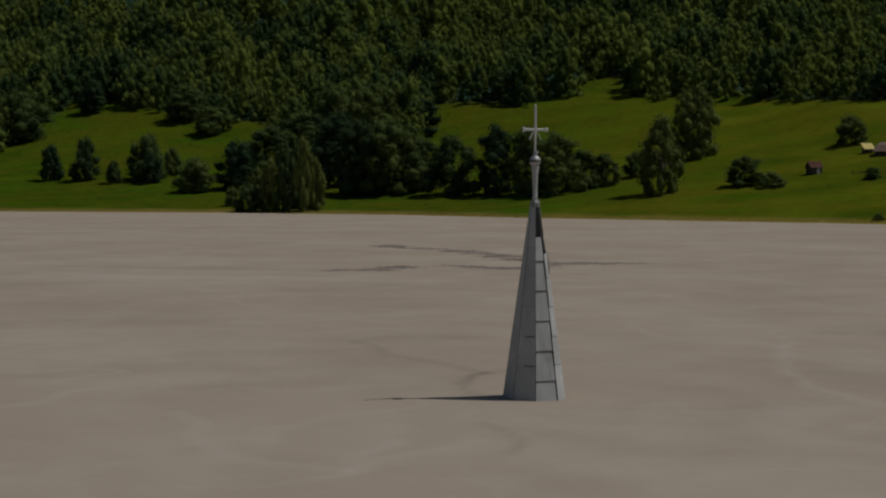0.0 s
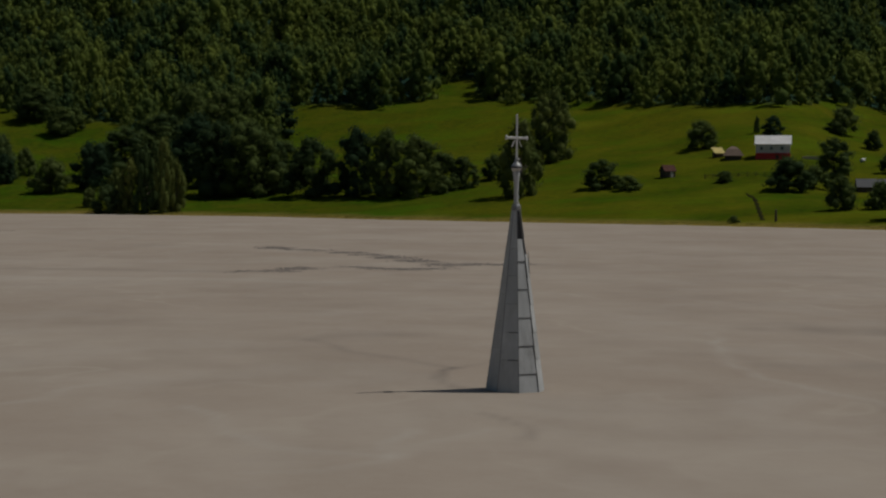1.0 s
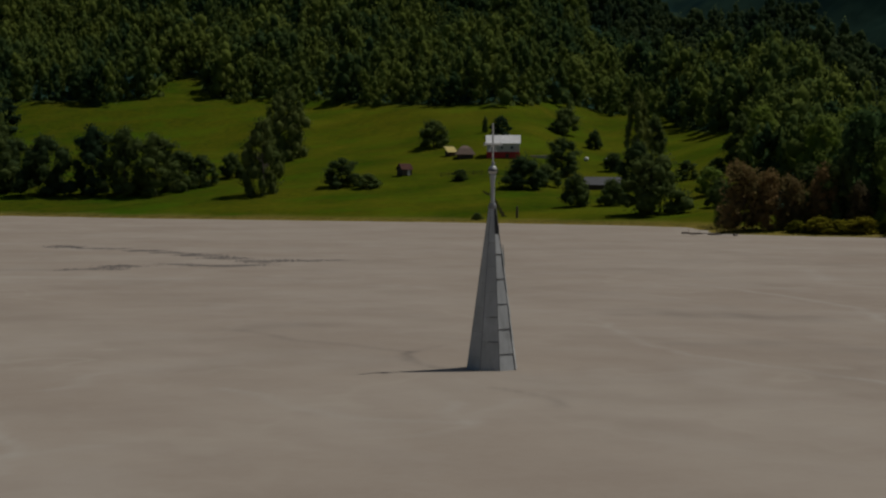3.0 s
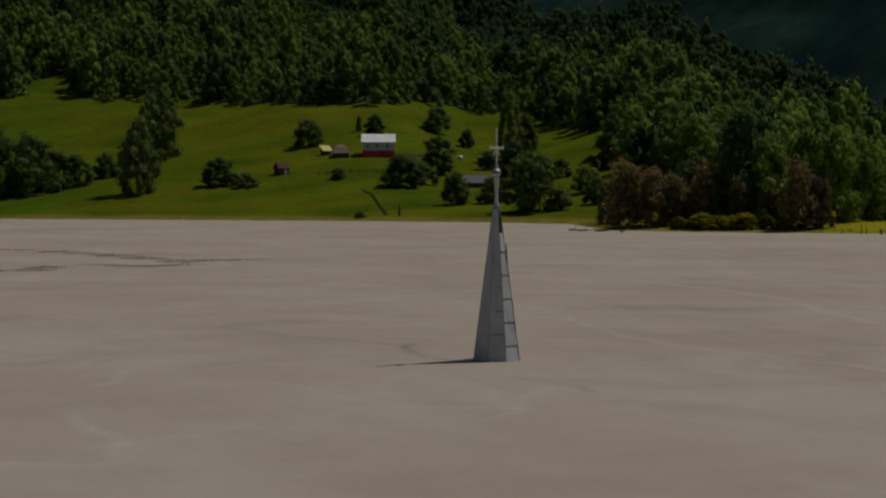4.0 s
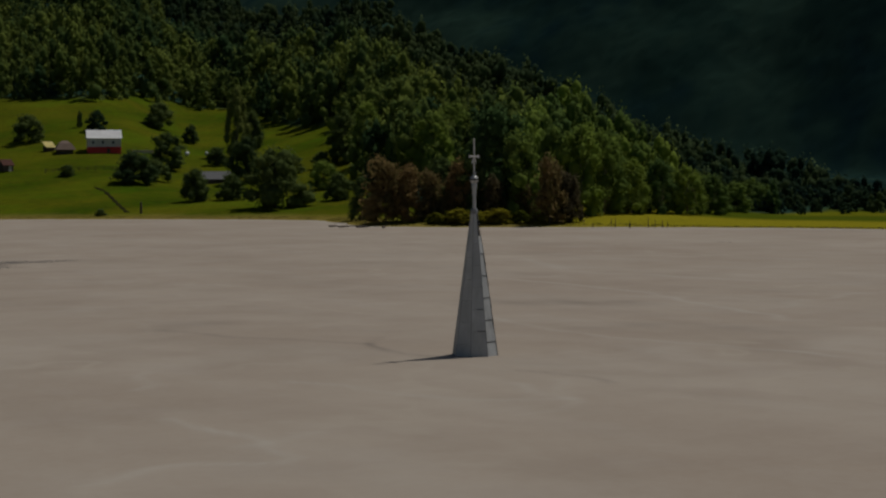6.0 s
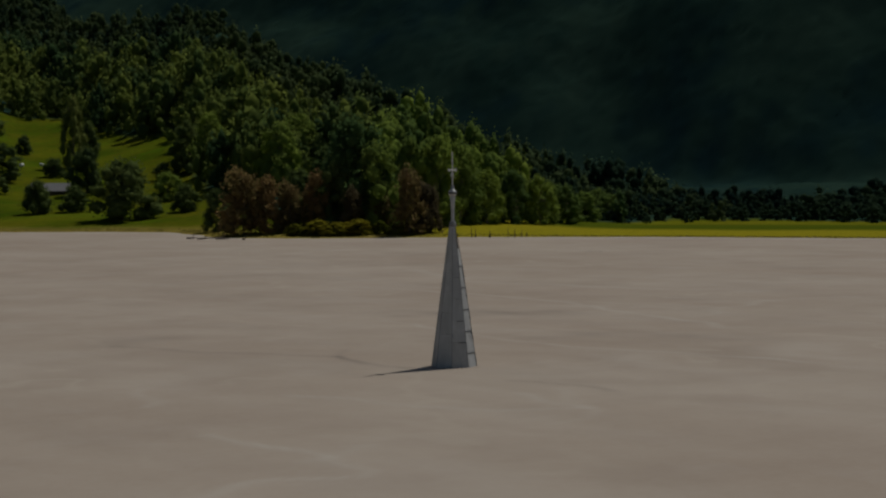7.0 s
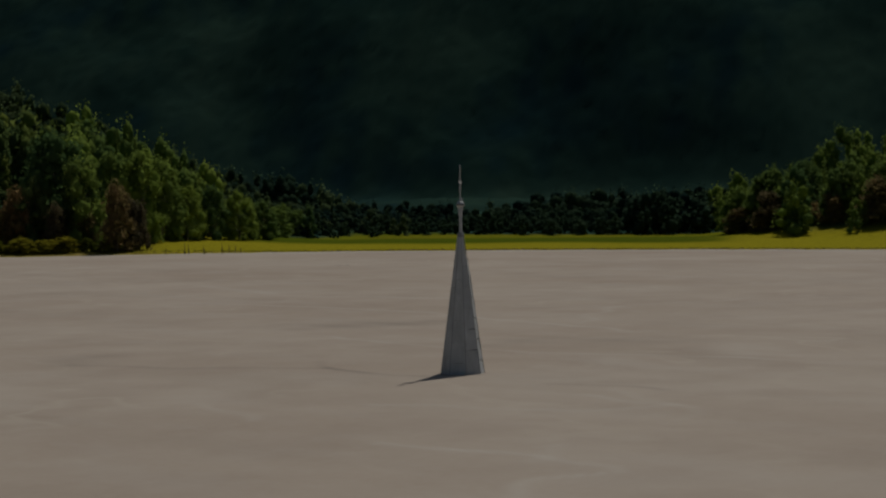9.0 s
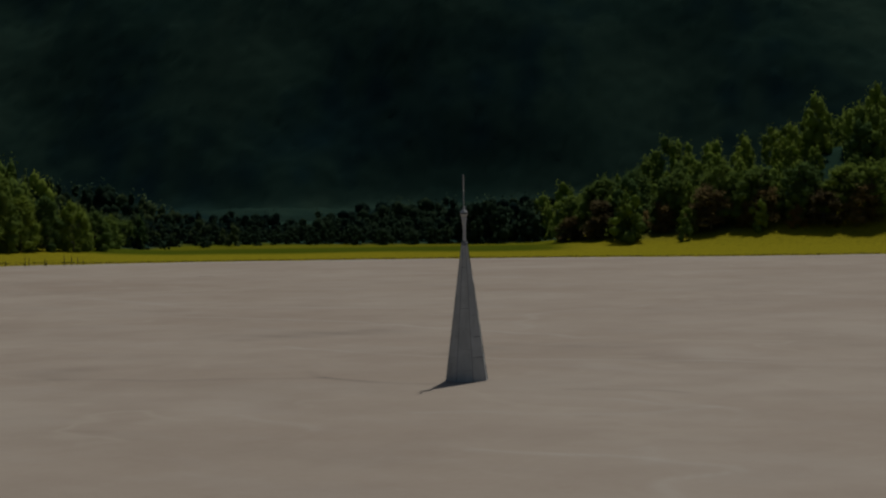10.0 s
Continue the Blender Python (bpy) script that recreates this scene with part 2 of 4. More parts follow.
def waves(x, y, size, seed):
    """Soft rolling noise between about -1 and 1, from a few crossed sine waves."""
    r = np.random.RandomState(seed)
    total = np.zeros_like(x)
    for k in range(6):
        a, s, p = r.uniform(0, 6.283), r.uniform(0.7, 1.9) * 6.283 / size, r.uniform(0, 6.283)
        total = total + np.sin((x * math.cos(a) + y * math.sin(a)) * s + p) / 3.2
    return total


def inland(x, y):
    """Distance from the lake's shore, positive on land and negative on the lake."""
    best, inside = np.full_like(x, 1e9), np.zeros(x.shape, bool)
    for (ax, ay), (bx, by) in zip(LAKE, LAKE[1:] + LAKE[:1]):
        ex, ey = bx - ax, by - ay
        u = np.clip(((x - ax) * ex + (y - ay) * ey) / (ex * ex + ey * ey), 0, 1)
        best = np.minimum(best, np.hypot(x - ax - u * ex, y - ay - u * ey))
        inside ^= ((ay > y) != (by > y)) & (x < (by - ay == 0) + (y - ay) * ex / (by - ay if by != ay else 1) + ax)
    return np.where(inside, -best, best)


def bearing(x, y):
    return np.degrees(np.arctan2(x, y))


# the wooded spur's crest: bearing from the spire, and metres from the shore
CREST_B, CREST_D = [8, 13, 17, 20, 23, 26, 31, 36, 42, 47], [600, 560, 470, 380, 315, 258, 186, 160, 140, 80]


def height(x, y):
    """Height of the land over the lake's level."""
    x, y = np.asarray(x, float), np.asarray(y, float)
    d, b = inland(x, y), bearing(x, y)
    land = np.maximum(d, 0)
    easing = 1 - 0.30 * smooth(12, 17, b) + 0.28 * smooth(19, 25, b)
    crest = np.interp(b, CREST_B, CREST_D)
    near = np.minimum(land, crest)
    spur = np.maximum((0.10 * near + 0.0005 * near ** 2) * easing - 0.22 * np.maximum(land - crest, 0), np.minimum(0.1 * land, 4))
    flat = 0.004 * np.minimum(land, 250) + 0.03 * (np.sqrt(np.clip(land - 105, 0, 90) ** 2 + 900) - 30)
    knoll = 19 * np.exp(-((x - 285) ** 2 + (y - 80) ** 2) / 58.0 ** 2) + 13 * np.exp(-((x - 285) ** 2 + (y - 10) ** 2) / 60.0 ** 2)
    w = smooth(27, 43, b)
    h = spur * (1 - w) + (flat + knoll * smooth(45, 100, land) * smooth(58, 65, b)) * w
    h = h + smooth(8, 120, land) * (1 - 0.8 * w * (land < 105)) * (0.9 * waves(x, y, 70, 3) + (1 - w) * smooth(170, 300, land) * (4.0 * waves(x, y, 190, 5) + 2.6 * waves(x, y, 85, 7)))
    # the steep mountain across the valley behind
    q = 0.866 * x + 0.5 * y - MOUNTAIN_FOOT + 15 * waves(x, y, 420, 6) + 4 * waves(x, y, 150, 8)
    h = h + 0.5 * MOUNTAIN_SLOPE * (q + np.sqrt(q * q + 60)) * smooth(-400, -100, q)
    h = 900 * np.tanh(h / 900)
    return np.where(d > 0, h + 0.10 * smooth(0, 5, d), np.maximum(-1.6, 0.05 * d))


# ---- mesh helpers ----
def mesh_of(name, v, f, material, smooth_faces=False):
    """A mesh from vertex and triangle or quad arrays."""
    v, f = np.asarray(v, np.float32), np.asarray(f, np.int32)
    me = bpy.data.meshes.new(name)
    me.vertices.add(len(v))
    me.vertices.foreach_set("co", v.ravel())
    me.loops.add(f.size)
    me.loops.foreach_set("vertex_index", f.ravel())
    me.polygons.add(len(f))
    me.polygons.foreach_set("loop_start", np.arange(len(f), dtype=np.int32) * f.shape[1])
    me.update(calc_edges=True)
    me.polygons.foreach_set("use_smooth", np.full(len(f), smooth_faces))
    me.materials.append(material)
    return me


def part(name, bm, material, parent, label="", smooth_faces=False):
    """Links a bmesh as one mesh object under a thing or a part."""
    me = bpy.data.meshes.new(name)
    bmesh.ops.recalc_face_normals(bm, faces=bm.faces)
    for f in bm.faces:
        f.smooth = smooth_faces
    bm.to_mesh(me)
    bm.free()
    me.materials.append(material)
    ob = new(name, me)
    ob.parent = parent
    return tagged(ob, label)


def box(bm, size, at=(0, 0, 0), turn=0.0, tilt=0.0, bevel=0.0):
    m = Matrix.Translation(at) @ Euler((tilt, 0, turn)).to_matrix().to_4x4() @ Matrix.Diagonal((*size, 1))
    made = bmesh.ops.create_cube(bm, size=1.0, matrix=m)
    if bevel:
        edges = {e for v in made["verts"] for e in v.link_edges}
        bmesh.ops.bevel(bm, geom=list(edges), offset=bevel, segments=1, affect="EDGES")
    return bm


def lathe(bm, profile, sides, phase=0.0):
    """A turned shape from (radius, height) pairs, closed at both ends."""
    rings = []
    for r, z in profile:
        rings.append([bm.verts.new((r * math.cos(phase + 6.28319 * k / sides), r * math.sin(phase + 6.28319 * k / sides), z)) for k in range(sides)])
    for a, b in zip(rings, rings[1:]):
        for k in range(sides):
            bm.faces.new((a[k], a[(k + 1) % sides], b[(k + 1) % sides], b[k]))
    bm.faces.new(rings[0][::-1])
    bm.faces.new(rings[-1])
    return bm


def thing(name, label, category, at, turn=0.0, group=""):
    ob = new(name)
    ob.matrix_basis = Matrix.Translation(at) @ Matrix.Rotation(turn, 4, "Z")
    return tagged(ob, label, category, group)


def level(x, y):
    return float(height(np.array([float(x)]), np.array([float(y)]))[0])


def line_distance(x, y, pts):
    best = np.full_like(x, 1e9)
    for (ax, ay), (bx, by) in zip(pts, pts[1:]):
        ex, ey = bx - ax, by - ay
        u = np.clip(((x - ax) * ex + (y - ay) * ey) / (ex * ex + ey * ey), 0, 1)
        best = np.minimum(best, np.hypot(x - ax - u * ex, y - ay - u * ey))
    return best


def sheet(name, xs, ys, heights, material, marks):
    gx, gy = np.meshgrid(xs, ys)
    x, y = gx.ravel(), gy.ravel()
    nx, ny = len(xs), len(ys)
    i, j = np.meshgrid(np.arange(nx - 1), np.arange(ny - 1))
    a = (j * nx + i).ravel()
    me = mesh_of(name, np.stack([x, y, heights(x, y)], 1), np.stack([a, a + 1, a + nx + 1, a + nx], 1), material, True)
    for key, f in marks.items():
        me.attributes.new(key, "FLOAT", "POINT").data.foreach_set("value", f(x, y).astype(np.float32))
    return new(name, me)


def spread(lo, dense_lo, dense_hi, hi, step, growth=1.16):
    mid = list(np.arange(dense_lo, dense_hi + step / 2, step))
    out, s = [mid[-1]], step
    while out[-1] < hi:
        s *= growth
        out.append(min(hi, out[-1] + s))
    back, s = [mid[0]], step
    while back[-1] > lo:
        s *= growth
        back.append(max(lo, back[-1] - s))
    return np.array(back[:0:-1] + mid + out[1:])


# ---- the land and the lake of mud ----
# where the woods begin: bearing from the spire, and metres from the shore
WOOD_EDGE_B = [-180, -60, -24, -22, -20, -17.8, -15.8, -13, -11.5, -8, -6.5, -3.4, -1.5, -0.7, 0.6, 1.2, 3, 7.2, 12.3, 15.4, 17.4, 19.5, 21.9, 22.3, 23.0, 24, 29, 34.6, 39.8, 43, 46, 56, 60, 63, 75, 90, 180]
WOOD_EDGE_D = [60, 60, 100, 150, 210, 200, 180, 165, 90, 90, 190, 196, 200, 238, 240, 214, 208, 195, 187, 226, 230, 208, 165, 150, 60, 28, 24, 36, 72, 92, 96, 94, 90, 70, 64, 64, 60]
# from here on the woods are the dark mountain's, their shade put into leaf colours
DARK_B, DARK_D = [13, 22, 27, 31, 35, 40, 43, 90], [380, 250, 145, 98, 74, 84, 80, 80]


def shore_tone(x, y):
    d = inland(x, y)
    return 0.9 * (1 - smooth(2.0, 10.0 + 2.0 * waves(x, y, 25, 9), d))


# where the ground takes its painted shade, from the woods' edge inwards
def woods_shade_tone(x, y):
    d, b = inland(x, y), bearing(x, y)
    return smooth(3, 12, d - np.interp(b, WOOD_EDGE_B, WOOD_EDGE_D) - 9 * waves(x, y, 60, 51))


def flats_tone(x, y):
    d, b = inland(x, y), bearing(x, y)
    far = np.where(b > 60, 90, 46) + 5 * waves(x, y, 60, 21)
    return smooth(30, 34, b) * (0.9 * (1 - smooth(far - 6, far + 6, d)) + 0.4 * smooth(far, far + 12, d) * (1 - smooth(95, 110, d))) + 0.18 * smooth(-40, 50, x) * (1 - smooth(26, 32, b)) * np.clip(0.6 + 0.5 * waves(x, y, 40, 22), 0, 1)


def sedge_tone(x, y):
    d, b = inland(x, y), bearing(x, y)
    near = 36 + 4 * waves(x, y, 60, 21)
    return smooth(34, 40, b) * smooth(near - 5, near + 5, d) * (1 - smooth(near + 36, near + 46, d)) * (1 - smooth(58, 62, b)) * 0.75


ground = sheet("ground", spread(-2600, -330, 400, 2600, 4.0, 1.04), spread(-2600, 20, 720, 2600, 4.0, 1.04), height, GRASS, {"shore": shore_tone, "flats": flats_tone, "sedge": sedge_tone, "woods_shade": woods_shade_tone})
tagged(ground, "green meadow slope rising to wooded hills round the lake", "ground", kind="structure")

PALE_MARKS = [
    (((-26, -25.5), (-24, -24.8), (-21.9, -23.7), (-19.7, -23.9), (-18.8, -22.6), (-19.0, -17.0), (-19.5, -13.9)), 0.30, 0.7),
    (((-18.6, -5.7), (-17.3, -3.0), (-16.5, 1.2)), 0.35, 0.45),
    (((-19.8, -20.2), (-18.4, -19.9), (-16.5, -19.5)), 0.35, 0.5),
    (((-1.4, -10.3), (-4.5, -16.5), (-6.1, -18.3), (-7.8, -18.8)), 0.35, 0.4),
    (((-12, -5.2), (-9.3, -11.6), (-4.5, -16), (-3.8, -10.7)), 0.3, 0.6),
    (((11.8, 26.6), (10.8, 15.7), (10.6, 4.7), (13.6, -3.5), (15.0, -9.5)), 0.35, 0.7),
    (((29.9, 58.9), (32, 44.2), (31.5, 30.5), (25.7, 7.7)), 0.5, 0.7),
    (((-60, 70), (-30, 76), (-12, 72)), 2.0, 0.5),
    (((50, 84), (42, 60), (48, 40)), 0.7, 0.5),
    (((60, 20), (44, 24), (30, 16)), 0.5, 0.5),
]
DARK_MARKS = [
    (((-1.3, -6.8), (-0.5, -8.3), (0.1, -10.4), (0.0, -12.7)), 0.26, -0.3),
    (((-9.5, 21.2), (-7.7, 14.2), (-4.3, 10.9), (-2.4, 7.7)), 0.40, -0.32),
    (((-2.3, 8.0), (-2.8, 6.3), (-3.0, 3.6), (-2.8, 2.3), (-2.2, 0.6)), 0.26, -0.6),
    (((-2.8, 6.3), (-1.6, 9.0), (-0.4, 10.0)), 0.24, -0.35),
    (((16.3, 30), (22, 27), (26.2, 24.3)), 2.6, -0.30),
    (((-9, 22), (-6, 23.5)), 2.0, -0.28),
    (((-110, 86), (-60, 92), (-24, 88)), 1.6, -0.35),
    (((-90, 224), (-78, 220)), 2.0, -0.5),
    (((1.1, 106), (14, 104)), 0.9, -0.4),
    (((12, 10), (18, 9.2), (22, 2)), 2.0, -0.2),
    (((-26, 150), (-23.7, 144.6), (-13.7, 130.6), (-9.8, 121.9), (-2.8, 103.2)), 0.9, -0.75),
    (((-22, 87), (-19.3, 88.6), (-16.2, 96.1), (-12.5, 97.5), (-6.7, 92), (1, 106)), 0.8, -0.65),
]


def mud_marks(x, y):
    far = smooth(6, 14, np.hypot(x, y))
    bend_x, bend_y = x + 0.5 * far * waves(x, y, 9, 31), y + 0.9 * far * waves(x, y, 12, 32)
    total = np.zeros_like(x)
    for pts, wide, amount in PALE_MARKS + DARK_MARKS:
        total += amount * np.exp(-(line_distance(bend_x, bend_y, pts) / wide) ** 2) * (0.75 + 0.35 * waves(x, y, 7, 33))
    total += 0.55 * np.exp(-(inland(x, y) / 5.0) ** 2)
    total -= 0.5 * np.exp(-np.maximum(np.hypot(x, y) - 1.0, 0) / 0.25)
    return np.clip(total, -1, 1)


def mud_level(x, y):
    return 0.02 * waves(x, y, 6, 41) + 0.03 * np.abs(mud_marks(x, y))


lake = sheet("mud_lake", spread(-520, -28, 34, 330, 0.36, 1.035), spread(-340, -26, 30, 470, 0.36, 1.035), mud_level, MUD, {"mark": mud_marks})
tagged(lake, "flat grey-brown settled mud filling the lake", "mud lake", kind="structure")


# ---- the drowned church's spire ----
SPIRE_R, SPIRE_TOP, TIP_R, PHASE = 1.12, 7.15, 0.15, radians(-83.5)
spire = thing("church_spire", "octagonal grey sheet-metal church spire with a cross, standing in mud", "church spire", (0, 0, 0))


def rib_point(k, z, out=0.0):
    r = SPIRE_R + (TIP_R - SPIRE_R) * z / SPIRE_TOP + out
    a = PHASE + k * math.pi / 4
    return Vector((r * math.cos(a), r * math.sin(a), z))


part("board_core", lathe(bmesh.new(), [(SPIRE_R - 0.05, -0.8), (SPIRE_R - 0.05, 0.0), (TIP_R - 0.03, SPIRE_TOP)], 8, PHASE), BOARD, spire, "dark rotten boarding bared where sheets are gone")
for k in range(8):
    bm = bmesh.new()
    a, b = rib_point(k, -0.3, 0.012), rib_point(k, SPIRE_TOP, 0.012)
    if k in (1, 2):
        b = rib_point(k, 5.45 if k == 2 else 6.7, 0.012)
    along = (b - a).normalized()
    side = along.cross(Vector((a.x, a.y, 0)).normalized())
    for f, s in ((a, 1.0), (b, 0.6)):
        out = Vector((f.x, f.y, 0)).normalized()
        for du, dv in ((-0.018, -0.02), (0.018, -0.02), (0.012, 0.010), (-0.012, 0.010)):
            bm.verts.new(f + side * du * s + out * dv * s)
    v = list(bm.verts)
    for q in ((0, 1, 5, 4), (1, 2, 6, 5), (2, 3, 7, 6), (3, 0, 4, 7), (3, 2, 1, 0), (4, 5, 6, 7)):
        bm.faces.new([v[i] for i in q])
    part("ridge_seam", bm, JOINT if k == 1 else SEAM, spire)

sheet_rand = random.Random(5)
for k in range(8):
    z = -0.45 + (0.62 if k % 2 else 0.0)
    if k == 0:
        z = -0.36
    edges = [-0.3]
    while z < SPIRE_TOP - 0.35:
        z += 1.06 + sheet_rand.uniform(-0.03, 0.03)
        edges.append(min(z, SPIRE_TOP))
    edges[-1] = SPIRE_TOP
    if k in (0, 1):
        torn = 5.9 if k == 0 else 5.3
        edges = [e for e in edges if e < torn - 0.3] + [torn]
    for z0, z1 in zip(edges, edges[1:]):
        gap = 0.012 if k in (0, 1) else 0.004
        lo, hi = z0 + gap, z1 - gap
        inner, outer = [], []
        lift = 0.035 if k == 1 else 0.0
        for kk, zz, proud in ((k, lo, 0.016 + lift), (k + 1, lo, 0.016 + lift), (k + 1, hi, 0.004 + lift), (k, hi, 0.004 + lift)):
            p = rib_point(kk, zz)
            mid = (rib_point(k, zz) + rib_point(k + 1, zz)) / 2
            p = mid + (p - mid) * 0.992
            n = Vector((mid.x, mid.y, 0)).normalized()
            inner.append(p + n * (proud - 0.012 + sheet_rand.uniform(-0.004, 0.004)))
            outer.append(p + n * (proud + sheet_rand.uniform(-0.004, 0.006)))
        bm = bmesh.new()
        a, b = [bm.verts.new(p) for p in inner], [bm.verts.new(p) for p in outer]
        centre = bm.verts.new(sum(outer, Vector()) / 4 + Vector((outer[0].x + outer[1].x, outer[0].y + outer[1].y, 0)).normalized() * sheet_rand.uniform(-0.016, 0.012))
        for i in range(4):
            bm.faces.new((b[i], b[(i + 1) % 4], centre))
            bm.faces.new((a[i], a[(i + 1) % 4], b[(i + 1) % 4], b[i]))
        bm.faces.new(a[::-1])
        part("metal_sheet", bm, ZINC, spire)
        if z0 > 0 and (k in (0, 1) or (k == 7 and z0 < 2.6)):
            a, b = rib_point(k, z0), rib_point(k + 1, z0)
            mid = (a + b) / 2
            bm = bmesh.new()
            reach = 0.95 if k < 2 else 0.55
            mid = mid + (b - mid) * (0.95 - reach)
            box(bm, ((b - a).length * reach, 0.02, 0.032 if k < 2 else 0.035), mid + Vector((mid.x, mid.y, 0)).normalized() * 0.014, math.atan2(b.y - a.y, b.x - a.x))
            part("sheet_joint", bm, JOINT, spire)

# a loose strip bent out from the torn edge
bm = bmesh.new()
p, q = rib_point(2, 4.55, 0.03), rib_point(2, 5.42, 0.10)
tang = Vector((-p.y, p.x, 0)).normalized()
for f, w in ((p, 0.10), (q, 0.03)):
    n = Vector((f.x, f.y, 0)).normalized()
    for du, dv in ((-w, 0), (w, 0), (w, 0.01), (-w, 0.01)):
        bm.verts.new(f + tang * du + n * dv)
v = list(bm.verts)
for quad in ((0, 1, 5, 4), (1, 2, 6, 5), (2, 3, 7, 6), (3, 0, 4, 7), (3, 2, 1, 0), (4, 5, 6, 7)):
    bm.faces.new([v[i] for i in quad])
part("torn_strip", bm, ZINC, spire, "torn zinc strip bent away from the spire")
part("collar", lathe(bmesh.new(), [(0.17, SPIRE_TOP - 0.18), (0.185, SPIRE_TOP - 0.1), (0.18, SPIRE_TOP), (0.125, SPIRE_TOP + 0.1)], 8, PHASE), SEAM, spire)
part("neck", lathe(bmesh.new(), [(0.115, SPIRE_TOP + 0.02), (0.085, SPIRE_TOP + 0.2), (0.085, SPIRE_TOP + 0.6), (0.105, SPIRE_TOP + 1.05), (0.14, SPIRE_TOP + 1.28), (0.12, SPIRE_TOP + 1.36)], 12), ZINC, spire, "flared zinc neck below the ball", True)
ball = [(max(0.02, 0.205 * math.cos(a)), 8.66 + 0.21 * math.sin(a)) for a in [radians(-90 + 18 * i) for i in range(11)]]
part("ball", lathe(bmesh.new(), ball, 18), BALL_TIN, spire, "dented tin ball under the cross", True)
part("ball_band", lathe(bmesh.new(), [(0.195, 8.625), (0.218, 8.635), (0.218, 8.685), (0.195, 8.695)], 18), JOINT, spire, "dark open seam round the ball")
CROSS_TURN = radians(36)
cross = part("cross", box(bmesh.new(), (0.085, 0.05, 1.9), (0, 0, 9.75), CROSS_TURN, 0, 0.01), CROSS_PAINT, spire, "pale metal cross with flared arm ends")
part("cross_arm", box(bmesh.new(), (1.04, 0.045, 0.095), (0, 0, 9.80), CROSS_TURN, 0, 0.01), CROSS_PAINT, cross)
for s in (-1, 1):
    bm = bmesh.new()
    box(bm, (0.08, 0.05, 0.17), (0.51 * s * math.cos(CROSS_TURN), 0.51 * s * math.sin(CROSS_TURN), 9.80), CROSS_TURN, 0, 0.01)
    part("arm_end", bm, CROSS_PAINT, cross)
    bm = bmesh.new()
    m = Matrix.Rotation(CROSS_TURN, 4, "Z") @ Matrix.Translation((0.17 * s, 0, 9.58)) @ Matrix.Rotation(radians(-30 * s), 4, "Y") @ Matrix.Diagonal((0.045 if s < 0 else 0.022, 0.025, 0.32, 1))
    bmesh.ops.create_cube(bm, size=1.0, matrix=m)
    part("cross_ray", bm, CROSS_PAINT, cross)
part("cross_foot", lathe(bmesh.new(), [(0.09, 8.82), (0.07, 8.92), (0.05, 9.02)], 10), BALL_TIN, cross)
bm = bmesh.new()
box(bm, (0.20, 0.03, 0.07), (0.07, -0.02, 8.98), CROSS_TURN + 0.6, 0.3)
part("loose_bracket", bm, CROSS_PAINT, cross)


